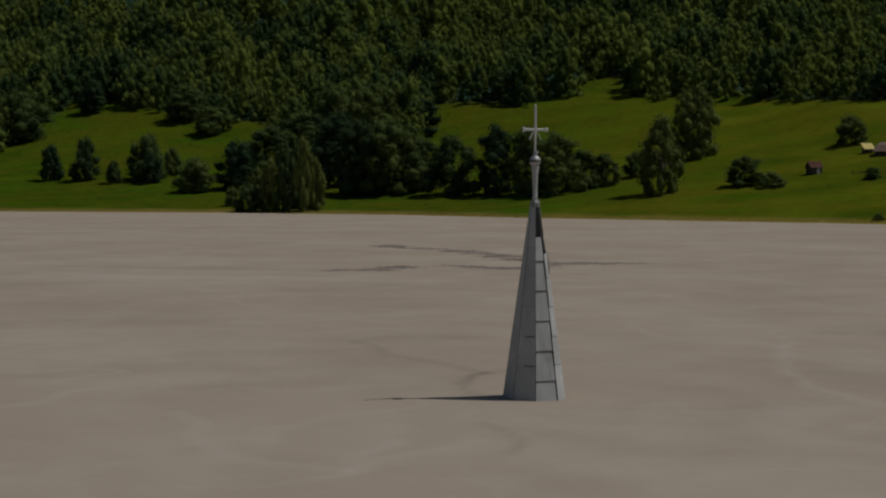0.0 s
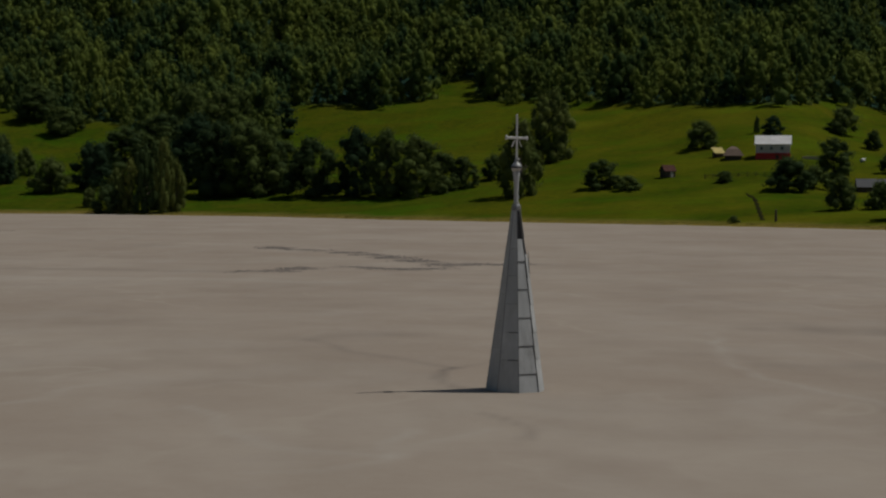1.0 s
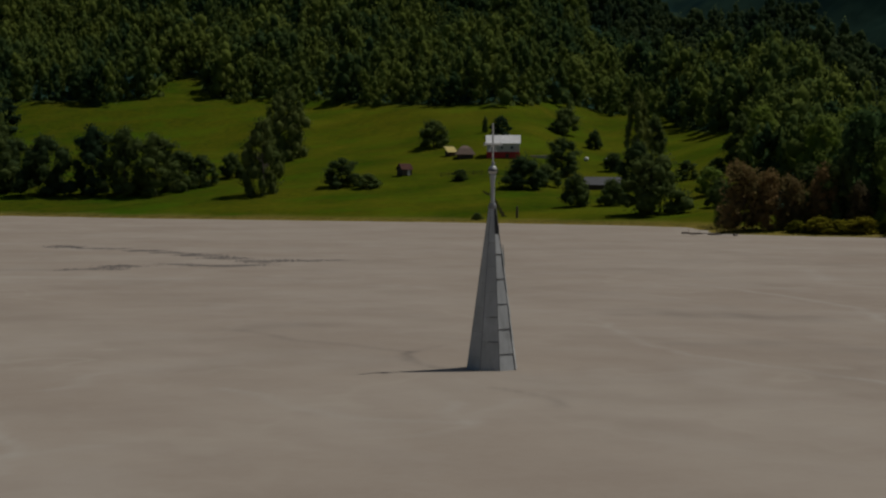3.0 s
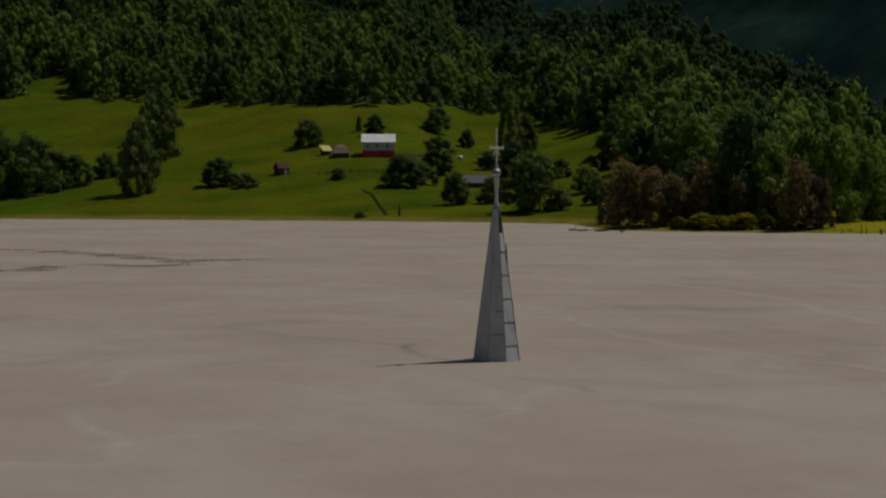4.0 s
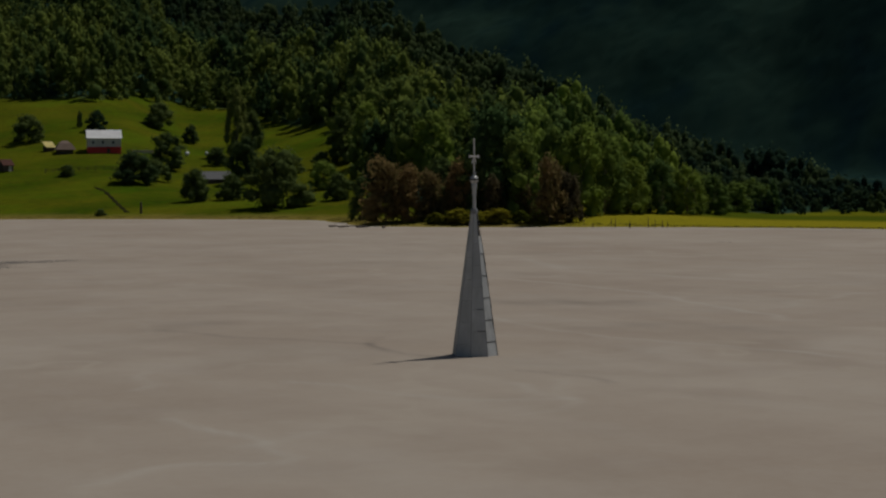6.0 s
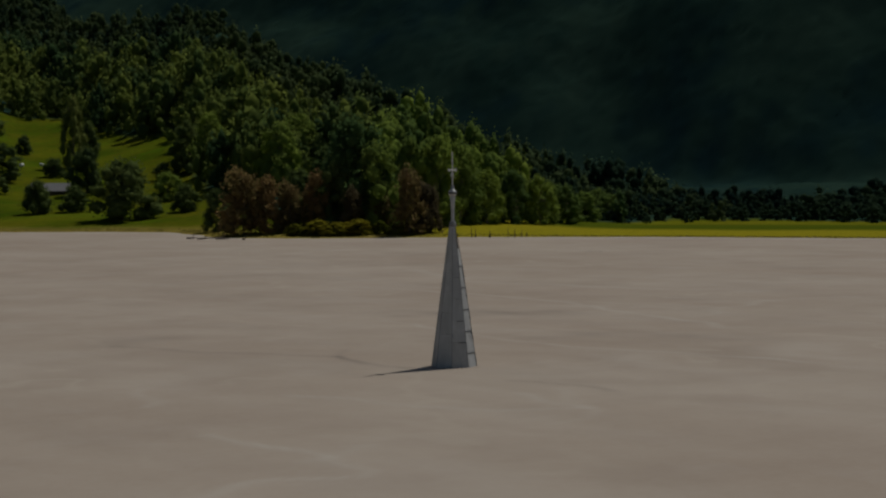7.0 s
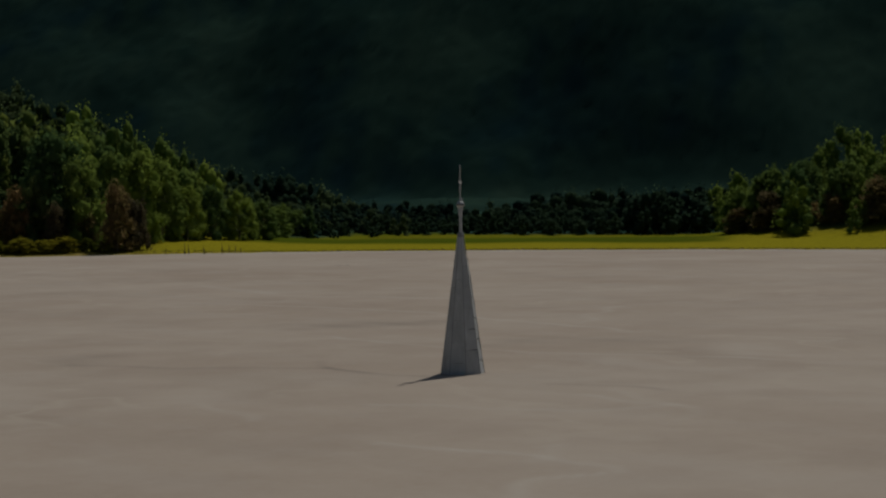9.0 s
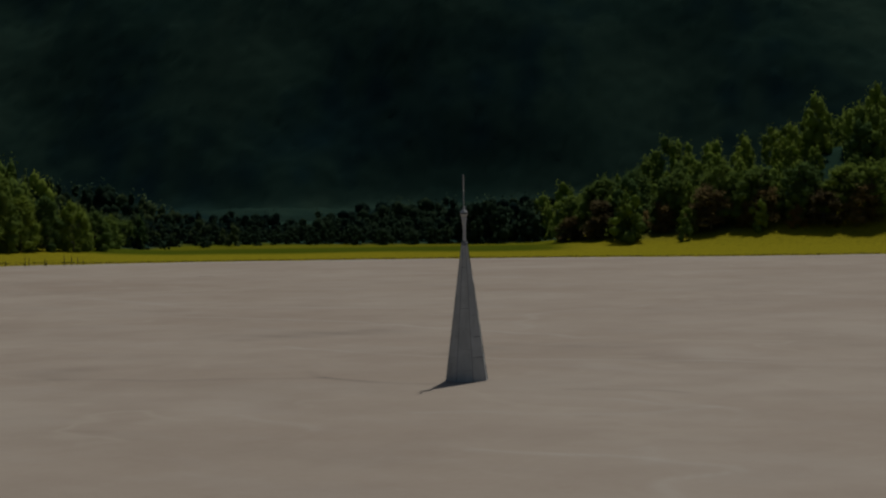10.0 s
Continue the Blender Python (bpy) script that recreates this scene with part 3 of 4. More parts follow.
# ---- trees ----
def crown_arrays(kind, seed, leaves, leaf, lumps=0, core=0.80, loose=1.3, ruffle=0.7):
    """A crown in a unit box: leaf clumps on uneven boughs, and a rough core inside each bough."""
    r = np.random.RandomState(seed)
    if kind == "poplar":
        n, zs, env = 28, (0.03, 0.93), lambda u: 0.34 * math.sin(math.pi * min(1, 0.18 + 0.8 * u)) ** 0.7
        size, tall = (0.09, 0.18), 0.13
    elif kind == "bush":
        n, zs, env = 26, (0.07, 0.86), lambda u: 0.38 * math.sqrt(max(0.05, 1 - u ** 2))
        size, tall = (0.13, 0.22), 0.135
    elif kind == "bare":
        n, zs, env = 28, (0.05, 0.9), lambda u: 0.37 * (1 - 0.66 * u)
        size, tall = (0.10, 0.19), 0.11
    elif kind == "spruce":
        n, zs, env = 22, (0.05, 0.95), lambda u: 0.34 * (1 - 0.96 * u)
        size, tall = (0.10, 0.17), 0.055
    else:
        n, zs, env = 36, (0.03, 0.90), lambda u: 0.39 * math.sin(math.pi * min(1, 0.40 + 0.56 * u)) ** 0.6
        size, tall = (0.11, 0.20), 0.10
    swell = 1.0
    if lumps:
        swell, n = (n / lumps) ** 0.36, lumps
    verts, faces, count = [], [], 0
    ico = bmesh.new()
    bmesh.ops.create_icosphere(ico, subdivisions=1, radius=1.0)
    iv = np.array([v.co for v in ico.verts])
    fi = np.array([[v.index for v in f.verts] for f in ico.faces])
    ico.free()
    each = leaves // n
    for i in range(n):
        u = (i + r.uniform(0, 1)) / n
        a = i * 2.4 + r.uniform(-0.6, 0.6)
        rad = env(u) * r.uniform(0.35, 1.08)
        c = np.array([rad * math.cos(a), rad * math.sin(a), zs[0] + (zs[1] - zs[0]) * u])
        s = r.uniform(*size) * (1.0 - 0.25 * u) * swell * (1.15 - 0.9 * u if kind == "spruce" else 1.0)
        radii = np.array([s, s, tall * r.uniform(0.7, 1.4) * swell])
        verts.append(c + iv * radii * (0.62 if kind == "bare" else core) * r.uniform(0.75, 1.15, (len(iv), 1)))
        faces.append(fi + count)
        count += len(iv)
        n_out = r.normal(size=(each, 3))
        n_out /= np.linalg.norm(n_out, axis=1)[:, None]
        p = c + n_out * radii * (1.0 + loose * r.uniform(-0.28, 0.24, (each, 1)))
        one = np.cross(n_out, r.normal(size=(each, 3)))
        one /= np.linalg.norm(one, axis=1)[:, None] + 1e-6
        two = np.cross(n_out, one)
        flat = r.uniform(-1.55, 1.55, (each, 3, 3)) * np.array([leaf * 1.1, leaf * 1.1, leaf * ruffle])
        tri = p[:, None, :] + flat[:, :, 0:1] * one[:, None] + flat[:, :, 1:2] * two[:, None] + flat[:, :, 2:3] * n_out[:, None]
        verts.append(tri.reshape(-1, 3))
        faces.append(np.arange(each * 3).reshape(-1, 3) + count)
        count += each * 3
    return np.concatenate(verts), np.concatenate(faces)


def trunk_mesh(seed, limbs, thick, material, top=0.8):
    """A tapered, slightly bent trunk with limbs, in the same unit box."""
    r = random.Random(seed)
    bm = bmesh.new()

    def tube(a, b, ra, rb):
        d = (b - a).normalized()
        s = d.cross(Vector((0.3, 0.9, 0.1))).normalized()
        t = d.cross(s)
        rings = [[bm.verts.new(c + (s * math.cos(w) + t * math.sin(w)) * rad) for w in (0, 1.0472, 2.0944, 3.1416, 4.1888, 5.236)] for c, rad in ((a, ra), (b, rb))]
        for i in range(6):
            bm.faces.new((rings[0][i], rings[0][(i + 1) % 6], rings[1][(i + 1) % 6], rings[1][i]))
        bm.faces.new(rings[1])

    pts = [Vector((0, 0, -0.05))]
    for i in range(4):
        pts.append(Vector((r.uniform(-0.03, 0.03), r.uniform(-0.03, 0.03), top * (i + 1) / 4)))
    for i in range(4):
        tube(pts[i], pts[i + 1], thick * (1 - 0.22 * i), thick * (1 - 0.22 * (i + 1)))
    for i in range(limbs):
        z = r.uniform(0.18, top * 0.9)
        a, reach = r.uniform(0, 6.283), r.uniform(0.2, 0.42) * (1.15 - z)
        tube(Vector((0, 0, z)), Vector((math.cos(a) * reach, math.sin(a) * reach, z + r.uniform(0.08, 0.2))), thick * 0.4, thick * 0.12)
    me = bpy.data.meshes.new("trunk")
    bmesh.ops.recalc_face_normals(bm, faces=bm.faces)
    bm.to_mesh(me)
    bm.free()
    me.materials.append(material)
    return me


def tree_stock(name, kind, leafage, bark, label, category, group, leaves=1500, leaf=0.030, forms=4, limbs=6, thick=0.022):
    stock = []
    for s in range(forms):
        v, f = crown_arrays(kind, 100 + s * 7 + len(name), leaves, leaf)
        ob = new(name)
        tagged(ob, label, category, group)
        for pname, me in (("trunk", trunk_mesh(s + len(name), limbs, thick, bark)), ("crown", mesh_of("crown", v, f, leafage, True))):
            child = new(pname, me)
            child.parent = ob
        stock.append(ob)
    return stock


used = set()
tree_rand = random.Random(11)


def plant(stock, rows):
    """Sets trees out: x, y, height and width in metres."""
    for x, y, tall, wide in rows:
        ob = stock[tree_rand.randrange(len(stock))]
        m = Matrix.Translation((x, y, level(x, y) - 0.1)) @ Matrix.Rotation(tree_rand.uniform(0, 6.28), 4, "Z") @ Matrix.Diagonal((wide * 1.08, wide * 1.08, tall * 1.04, 1))
        if ob.name in used:
            copy_thing(ob, m @ Matrix.Diagonal([1 / s for s in ob.scale] + [1]))
        else:
            ob.matrix_basis = m
            used.add(ob.name)


BROADLEAF = tree_stock("broadleaf_tree", "broad", LEAF_DARK, BARK, "leafy green broadleaf tree on the lakeside slope", "tree", "slope trees", 3900, 0.017, 5)
OLIVE = tree_stock("olive_tree", "broad", LEAF_OLIVE, PALE_BARK, "olive-green broadleaf tree at the woods' lakeside edge", "tree", "woodland edge trees", 3900, 0.017, 5, 10)
ROUND = tree_stock("round_tree", "bush", LEAF_DARK, BARK, "rounded dark green tree casting shade on the meadow", "tree", "meadow trees", 3400, 0.019, 4, 4)
POPLAR = tree_stock("poplar_tree", "poplar", LEAF_POPLAR, PALE_BARK, "tall slim grey-green poplar with upright branches", "tree", "poplars", 3000, 0.017, 3, 9)
BROWN = tree_stock("dying_tree", "bare", LEAF_BROWN, PALE_BARK, "dying brown tree at the edge of the mud", "dead tree", "dying shore trees", 3000, 0.024, 4, 16, 0.016)
DEAD = tree_stock("dead_tree", "bare", LEAF_BROWN, PALE_BARK, "slim half-dead tree with pale trunk by the flat meadow", "dead tree", "half-dead trees", 700, 0.030, 3, 18, 0.03)
SHRUB = tree_stock("shore_shrub", "bush", LEAF_YELLOW, BARK, "low yellow-green shrub growing at the shore", "shrub", "shore shrubs", 900, 0.045, 3, 3)
# west meadow
plant(ROUND, [(-183.1, 468.7, 12.0, 8.5), (-170.1, 465.8, 14.2, 10.1), (-158.4, 458.0, 7.5, 6.6), (-148.5, 464.1, 15.1, 14.5), (-142.8, 472.9, 9.2, 8.4), (-145.2, 456.7, 9.9, 8.2), (-126.0, 438.1, 11.0, 13.7), (-113.8, 443.1, 15.2, 15.7), (-208.2, 591.5, 14.2, 13.1), (-191.3, 594.6, 7.8, 9.1), (-220.0, 542.4, 18.9, 24.5), (-149.6, 550.5, 10.9, 14.4), (-145.9, 553.4, 9.8, 12.0), (-163.9, 571.3, 14.7, 19.9)])
plant(POPLAR[:1] + ROUND[:1], [(-98.9, 393.1, 8.0, 9.6), (-94.1, 393.2, 10.3, 5.8), (-107.2, 407.7, 5.8, 5.0), (-79.2, 391.0, 13.0, 4.8)])
plant(POPLAR, [(-88.1, 391.4, 17.9, 8.3), (-82.1, 389.5, 19.6, 8.2), (-92.5, 393.5, 14.1, 7.7), (-79.2, 391.0, 13.8, 7.0), (-86.0, 395.9, 18.3, 8.0), (-97.9, 399.5, 11.4, 7.2)])
# row of trees between meadow and shore
plant(BROADLEAF, [(-71.5, 424.8, 22.1, 19.9), (-82.0, 446.4, 23.1, 20.8), (-62.6, 422.0, 22.7, 19.7), (-58.2, 427.7, 19.6, 17.7), (-52.6, 430.4, 15.4, 15.5), (-43.3, 414.2, 17.3, 18.2), (-68.0, 539.0, 13.6, 19.0), (-80.8, 525.3, 20.5, 21.3), (-95.1, 512.0, 24.1, 23.5), (-102.3, 496.6, 17.7, 20.4), (-80.2, 481.1, 26.5, 22.2), (-29.7, 408.3, 20.0, 14.8), (-21.3, 402.8, 19.3, 14.6), (-12.2, 395.2, 17.3, 16.4), (-5.3, 402.4, 11.2, 12.5), (0.7, 403.5, 9.3, 9.4), (-111.9, 485.5, 14.5, 20.1)])
plant(BROADLEAF[:2] + ROUND[:2], [(9.9, 415.4, 7.7, 8.5), (38.3, 378.0, 7.9, 11.4), (44.3, 371.5, 4.1, 8.6)])
plant(POPLAR, [(16.0, 374.3, 19.6, 15.6), (25.7, 442.9, 20.0, 14.0), (30.0, 444.7, 21.0, 14.1)])
# round the farm
plant(ROUND + BROADLEAF[:2], [(73.4, 432.7, 8.8, 11.1), (95.6, 436.5, 6.3, 7.2), (121.8, 457.0, 9.0, 11.9), (126.9, 438.3, 6.4, 5.9), (101.8, 384.0, 10.5, 12.1), (83.0, 351.5, 8.9, 12.9), (91.3, 360.8, 6.1, 8.8), (141.3, 420.6, 12.4, 8.2), (98.2, 286.3, 14.1, 16.3), (87.6, 313.3, 8.2, 7.9), (96.1, 311.0, 6.6, 7.9), (119.1, 389.7, 5.8, 7.6), (145.2, 354.9, 14.8, 9.9), (139.3, 358.1, 4.7, 7.2), (130.5, 358.0, 5.4, 7.2), (116.0, 290.0, 6.6, 7.6), (60.1, 299.0, 1.6, 3.0), (70.0, 370.5, 3.1, 5.3), (114.7, 352.5, 12.9, 10.5)])
plant(POPLAR, [(132.3, 408.7, 20.4, 9.7), (91.9, 443.3, 4.9, 2.5)])
# headland
plant(BROWN + BROADLEAF[:1], [(90.6, 208.3, 11.7, 11.7), (103.8, 211.1, 10.9, 9.8), (106.0, 201.0, 12.2, 8.5), (112.6, 184.9, 12.1, 8.2), (117.6, 185.5, 8.3, 5.2), (96.1, 232.1, 8.6, 6.9), (112.5, 195.3, 8.7, 6.3), (94.1, 205.7, 10.4, 8.5), (103.1, 202.5, 10.6, 8.5), (97.9, 203.9, 9.1, 7.4), (106.5, 195.1, 8.0, 6.3), (115.8, 185.4, 9.4, 6.2)])
plant(OLIVE, [(111.6, 202.6, 20.5, 14.9), (113.4, 197.1, 16.0, 11.0), (147.3, 317.8, 17.9, 15.4), (145.4, 339.5, 17.1, 12.5), (141.4, 291.8, 17.5, 12.9), (158.9, 314.4, 16.5, 13.8), (127.1, 197.4, 17.4, 11.3), (132.3, 197.7, 15.9, 8.8), (139.0, 198.2, 10.6, 7.7), (146.3, 199.4, 10.7, 7.8), (152.0, 198.0, 9.9, 7.8), (161.1, 201.4, 7.8, 8.0), (175.3, 213.3, 6.5, 7.1), (190.2, 223.4, 6.0, 7.4), (123.4, 201.8, 16.4, 10.1), (123.0, 317.4, 7.3, 8.4)])
plant(SHRUB, [(99.1, 194.4, 2.8, 6.2), (105.0, 190.2, 2.8, 6.2), (108.6, 188.3, 2.5, 4.1), (101.4, 192.1, 2.4, 5.1), (96.3, 198.0, 2.1, 4.2), (110.8, 185.9, 1.8, 4.1), (98.2, 196.0, 1.9, 4.1), (103.7, 192.0, 2.3, 4.1)])
plant(OLIVE, [(140.8, 203.8, 9.9, 8.9), (155.2, 209.2, 8.3, 7.7), (170.2, 216.3, 7.4, 8.1), (193.5, 232.0, 6.7, 6.9), (146.6, 205.7, 5.9, 6.0), (163.9, 212.4, 4.7, 6.3)])
# low hill in the east
plant(OLIVE, [(238.1, 134.9, 9.9, 9.3), (238.8, 127.7, 12.3, 10.8), (239.6, 120.1, 12.3, 10.7), (240.3, 110.2, 10.9, 10.6), (241.6, 100.7, 11.4, 12.0), (243.0, 92.8, 10.7, 11.9), (246.5, 84.8, 10.7, 11.9), (249.7, 76.8, 10.2, 11.9), (251.6, 71.8, 10.7, 11.9)])
plant(BROWN, [(234.6, 132.8, 5.4, 8.3), (232.8, 124.1, 8.2, 10.4), (235.7, 116.8, 4.4, 8.1), (235.4, 110.8, 6.0, 6.9), (237.1, 100.8, 8.3, 12.5), (238.7, 92.7, 5.4, 6.8), (240.8, 90.4, 7.3, 10.2), (244.4, 79.3, 6.7, 11.3), (247.3, 71.9, 8.0, 10.2), (241.4, 83.9, 4.5, 5.6)])
plant(DEAD, [(123.2, 199.3, 5.7, 2.6), (129.7, 199.6, 6.2, 2.9), (135.0, 200.7, 4.8, 2.2), (142.0, 201.7, 5.7, 2.7), (150.1, 204.3, 4.8, 2.6), (161.4, 209.3, 4.4, 2.9), (175.0, 216.2, 3.8, 2.5)])


# ---- woods ----


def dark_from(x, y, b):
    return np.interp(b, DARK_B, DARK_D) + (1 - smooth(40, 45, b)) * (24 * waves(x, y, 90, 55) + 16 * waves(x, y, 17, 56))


def woods(name, label, seed, x_span, y_span, step, stock, keep, tall, wide, material, sunk=0.02, full=0.9):
    r = np.random.RandomState(seed)
    gx, gy = np.meshgrid(np.arange(*x_span, step), np.arange(*y_span, step * 0.87))
    gx = gx + (np.arange(gx.shape[0]) % 2)[:, None] * step / 2
    x, y = gx.ravel() + r.uniform(-0.42, 0.42, gx.size) * step, gy.ravel() + r.uniform(-0.42, 0.42, gx.size) * step
    d, b = inland(x, y), bearing(x, y)
    edge = np.interp(b, WOOD_EDGE_B, WOOD_EDGE_D) + 9 * waves(x, y, 60, 51) + r.uniform(-5, 5, x.size)
    ok = keep(x, y, d, b, edge) & (r.uniform(0, 1, x.size) < full)
    x, y = x[ok], y[ok]
    z = height(x, y) - 0.2
    h = r.uniform(*tall, x.size) * (1 + 0.32 * waves(x, y, 48, 52) + 0.2 * waves(x, y, 130, 53)) * (1 - 0.42 * smooth(31, 40, b[ok]) * (d[ok] < 130) * (b[ok] < 55))
    z = z - sunk * h
    w = h * r.uniform(*wide, x.size)
    turn = r.uniform(0, 6.283, x.size)
    # kinds keep together in groves
    grove = np.clip(0.5 + 0.42 * waves(x, y, 75, 57) + r.normal(size=x.size) * 0.16, 0, 0.999)
    form = (grove * len(stock)).astype(int)
    verts, faces, tones, count = [], [], [], 0
    tone = 1.0 + np.clip(0.5 + 0.36 * waves(x, y, 60, 58) + 0.24 * waves(x, y, 160, 59) + r.normal(size=x.size) * 0.16, 0.01, 0.99)
    for i, (v, f) in enumerate(stock):
        pick = np.nonzero(form == i)[0]
        if not len(pick):
            continue
        c, s = np.cos(turn[pick])[:, None], np.sin(turn[pick])[:, None]
        px = (v[None, :, 0] * c - v[None, :, 1] * s) * w[pick][:, None] + x[pick][:, None]
        py = (v[None, :, 0] * s + v[None, :, 1] * c) * w[pick][:, None] + y[pick][:, None]
        pz = v[None, :, 2] * h[pick][:, None] + z[pick][:, None]
        verts.append(np.stack([px, py, pz], 2).reshape(-1, 3))
        faces.append((f[None] + (np.arange(len(pick)) * len(v))[:, None, None]).reshape(-1, 3) + count)
        tones.append(np.repeat(tone[pick], len(v)))
        count += len(pick) * len(v)
    me = mesh_of(name, np.concatenate(verts), np.concatenate(faces), material, True)
    me.attributes.new("tree", "FLOAT", "POINT").data.foreach_set("value", np.concatenate(tones).astype(np.float32))
    ob = new(name, me)
    return tagged(ob, label, "woods", kind="stuff")


BROAD = [crown_arrays("spruce", 330, 230, 0.034, 9, 0.7, 1.3)] + [crown_arrays("broad", 300 + i, 240, 0.034, 9, 0.74, 1.5, 1.1) for i in range(7)] + [crown_arrays("poplar", 320 + i, 240, 0.032, 8, 0.74, 1.5, 1.1) for i in range(3)]
FAR_BROAD = [crown_arrays(("broad", "poplar")[i % 2], 340 + i, 190, 0.030, 7, 0.80, 1.2, 0.9) for i in range(6)]
NEAR_BROAD = [crown_arrays(("broad", "broad", "poplar")[i % 3], 400 + i, 560, 0.022, 14, 0.78, 1.4, 1.0) for i in range(6)]

woods("broadleaf_woods", "dense sunlit broadleaf woods on the slope above the meadow", 61, (-330, 240), (300, 860), 6.5, BROAD,
      lambda x, y, d, b, e: (d > e) & (d < 345 + 130 * smooth(0, 6, b)) & (b < 30) & (b > -27) & (d < dark_from(x, y, b)), (11, 20), (0.46, 0.66), LEAF, 0.10)
woods("headland_woods", "broadleaf woods running down to the flat meadow", 62, (100, 330), (150, 480), 6.2, NEAR_BROAD,
      lambda x, y, d, b, e: (d > e) & (b >= 30) & (b < 46) & (d < dark_from(x, y, b)), (11, 18), (0.5, 0.75), LEAF_OLIVE)
woods("hill_woods", "olive broadleaf woods on a low hill beside the lake", 63, (170, 360), (-60, 190), 6.6, NEAR_BROAD,
      lambda x, y, d, b, e: (d > e) & (b > 59) & (b < 84) & (d < 128), (7, 12), (0.55, 0.8), LEAF_OLIVE)
woods("foothill_woods", "woods at the mountain's foot, leaves coloured dim as in shade", 65, (60, 460), (60, 860), 6.6, FAR_BROAD,
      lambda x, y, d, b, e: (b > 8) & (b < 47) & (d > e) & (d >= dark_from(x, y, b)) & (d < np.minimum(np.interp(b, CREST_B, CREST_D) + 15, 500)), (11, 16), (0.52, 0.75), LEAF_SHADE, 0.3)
woods("valley_woods", "dark woods closing the flat meadow's far side, toned for haze", 66, (130, 460), (20, 360), 5.2, FAR_BROAD,
      lambda x, y, d, b, e: (b > 38) & (b < 66) & (d > e) & (d < e + 60) & ~((b > 59) & (d < 128)), (7, 9.5), (0.8, 1.05), LEAF_HAZED, 0.12, 1.0)


def closed_canopy(name, label, material, step=2.6):
    """The mountain's woods seen from afar: rounded crowns grown together into one uneven roof of leaves."""
    r = np.random.RandomState(64)
    up, along = np.arange(MOUNTAIN_FOOT - 60, MOUNTAIN_FOOT + 260, step), np.arange(-280, 930, step)
    gu, ga = np.meshgrid(up, along)
    u = gu.ravel() + r.uniform(-0.35, 0.35, gu.size) * step
    a = ga.ravel() + r.uniform(-0.35, 0.35, gu.size) * step
    x, y = 0.866 * u - 0.5 * a, 0.5 * u + 0.866 * a
    crowns = np.sqrt(np.abs(waves(x, y, 15, 71)) + 0.04) + 0.8 * np.sqrt(np.abs(waves(x, y, 11, 72)) + 0.04)
    z = height(x, y) - 1.0 + smooth(MOUNTAIN_FOOT - 60, MOUNTAIN_FOOT - 45, u) * (4.0 + 1.0 * crowns + r.uniform(-0.3, 0.3, x.size) + 1.2 * waves(x, y, 60, 73))
    n = len(up)
    i, j = np.meshgrid(np.arange(n - 1), np.arange(len(along) - 1))
    k = (j * n + i).ravel()
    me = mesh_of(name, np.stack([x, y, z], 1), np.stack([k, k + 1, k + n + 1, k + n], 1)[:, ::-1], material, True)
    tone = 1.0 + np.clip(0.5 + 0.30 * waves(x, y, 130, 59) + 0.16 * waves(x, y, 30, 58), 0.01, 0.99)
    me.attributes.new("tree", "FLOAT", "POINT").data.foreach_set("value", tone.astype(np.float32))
    return tagged(new(name, me), label, "woods", kind="stuff")


# the mountain's dimness lies partly in this leaf colour
closed_canopy("mountain_woods", "mixed woods on the mountain side, shade and haze coloured in", HAZED_CANOPY)


# ---- the farm on the slope ----
def gable_house(ob, length, depth, wall, rise, roof_mat, wall_mat, over=0.5, base=0.0, base_mat=None):
    """Walls, an optional base storey, two gables and two roof slopes, with the ridge along x."""
    if base:
        part("base_storey", box(bmesh.new(), (length + 0.12, depth + 0.12, base + 1.6), (0, 0, base / 2 - 0.8), 0, 0, 0.03), base_mat, ob)
    part("wall", box(bmesh.new(), (length, depth, wall), (0, 0, base + wall / 2), 0, 0, 0.02), wall_mat, ob)
    for s in (-1, 1):
        bm = bmesh.new()
        x = s * (length / 2 - 0.12)
        tri = [[bm.verts.new((x + dx, y, z)) for y, z in ((-depth / 2, base + wall), (depth / 2, base + wall), (0, base + wall + rise))] for dx in (-0.1, 0.1)]
        bm.faces.new(tri[0])
        bm.faces.new(tri[1][::-1])
        for i in range(3):
            bm.faces.new((tri[0][i], tri[0][(i + 1) % 3], tri[1][(i + 1) % 3], tri[1][i]))
        part("gable", bm, wall_mat, ob)
    slope = math.atan2(rise, depth / 2)
    run = math.hypot(rise, depth / 2) + over
    for s in (-1, 1):
        mid = (depth / 4 + over / 2 * math.cos(slope)) * s
        bm = box(bmesh.new(), (length + 2 * over, run, 0.12), (0, mid, base + wall + rise / 2 - over / 2 * math.sin(slope) + 0.10), 0, -slope * s, 0.02)
        roof = part("roof", bm, roof_mat, ob)
        n = int(length)
        for i in range(n + 1):
            bm = box(bmesh.new(), (0.06, run, 0.06), (-length / 2 - over + (length + 2 * over) * i / n, mid, base + wall + rise / 2 - over / 2 * math.sin(slope) + 0.18), 0, -slope * s)
            part("roof_seam", bm, roof_mat, roof)


def window(ob, x, y, z, w, h):
    fr = part("window", box(bmesh.new(), (w + 0.2, 0.08, h + 0.2), (x, y, z), 0, 0, 0.02), WHITE_ROOF, ob)
    for s in (-1, 1):
        part("pane", box(bmesh.new(), (w / 2 - 0.05, 0.05, h), (x + s * w / 4, y - 0.035, z)), PANE, fr)


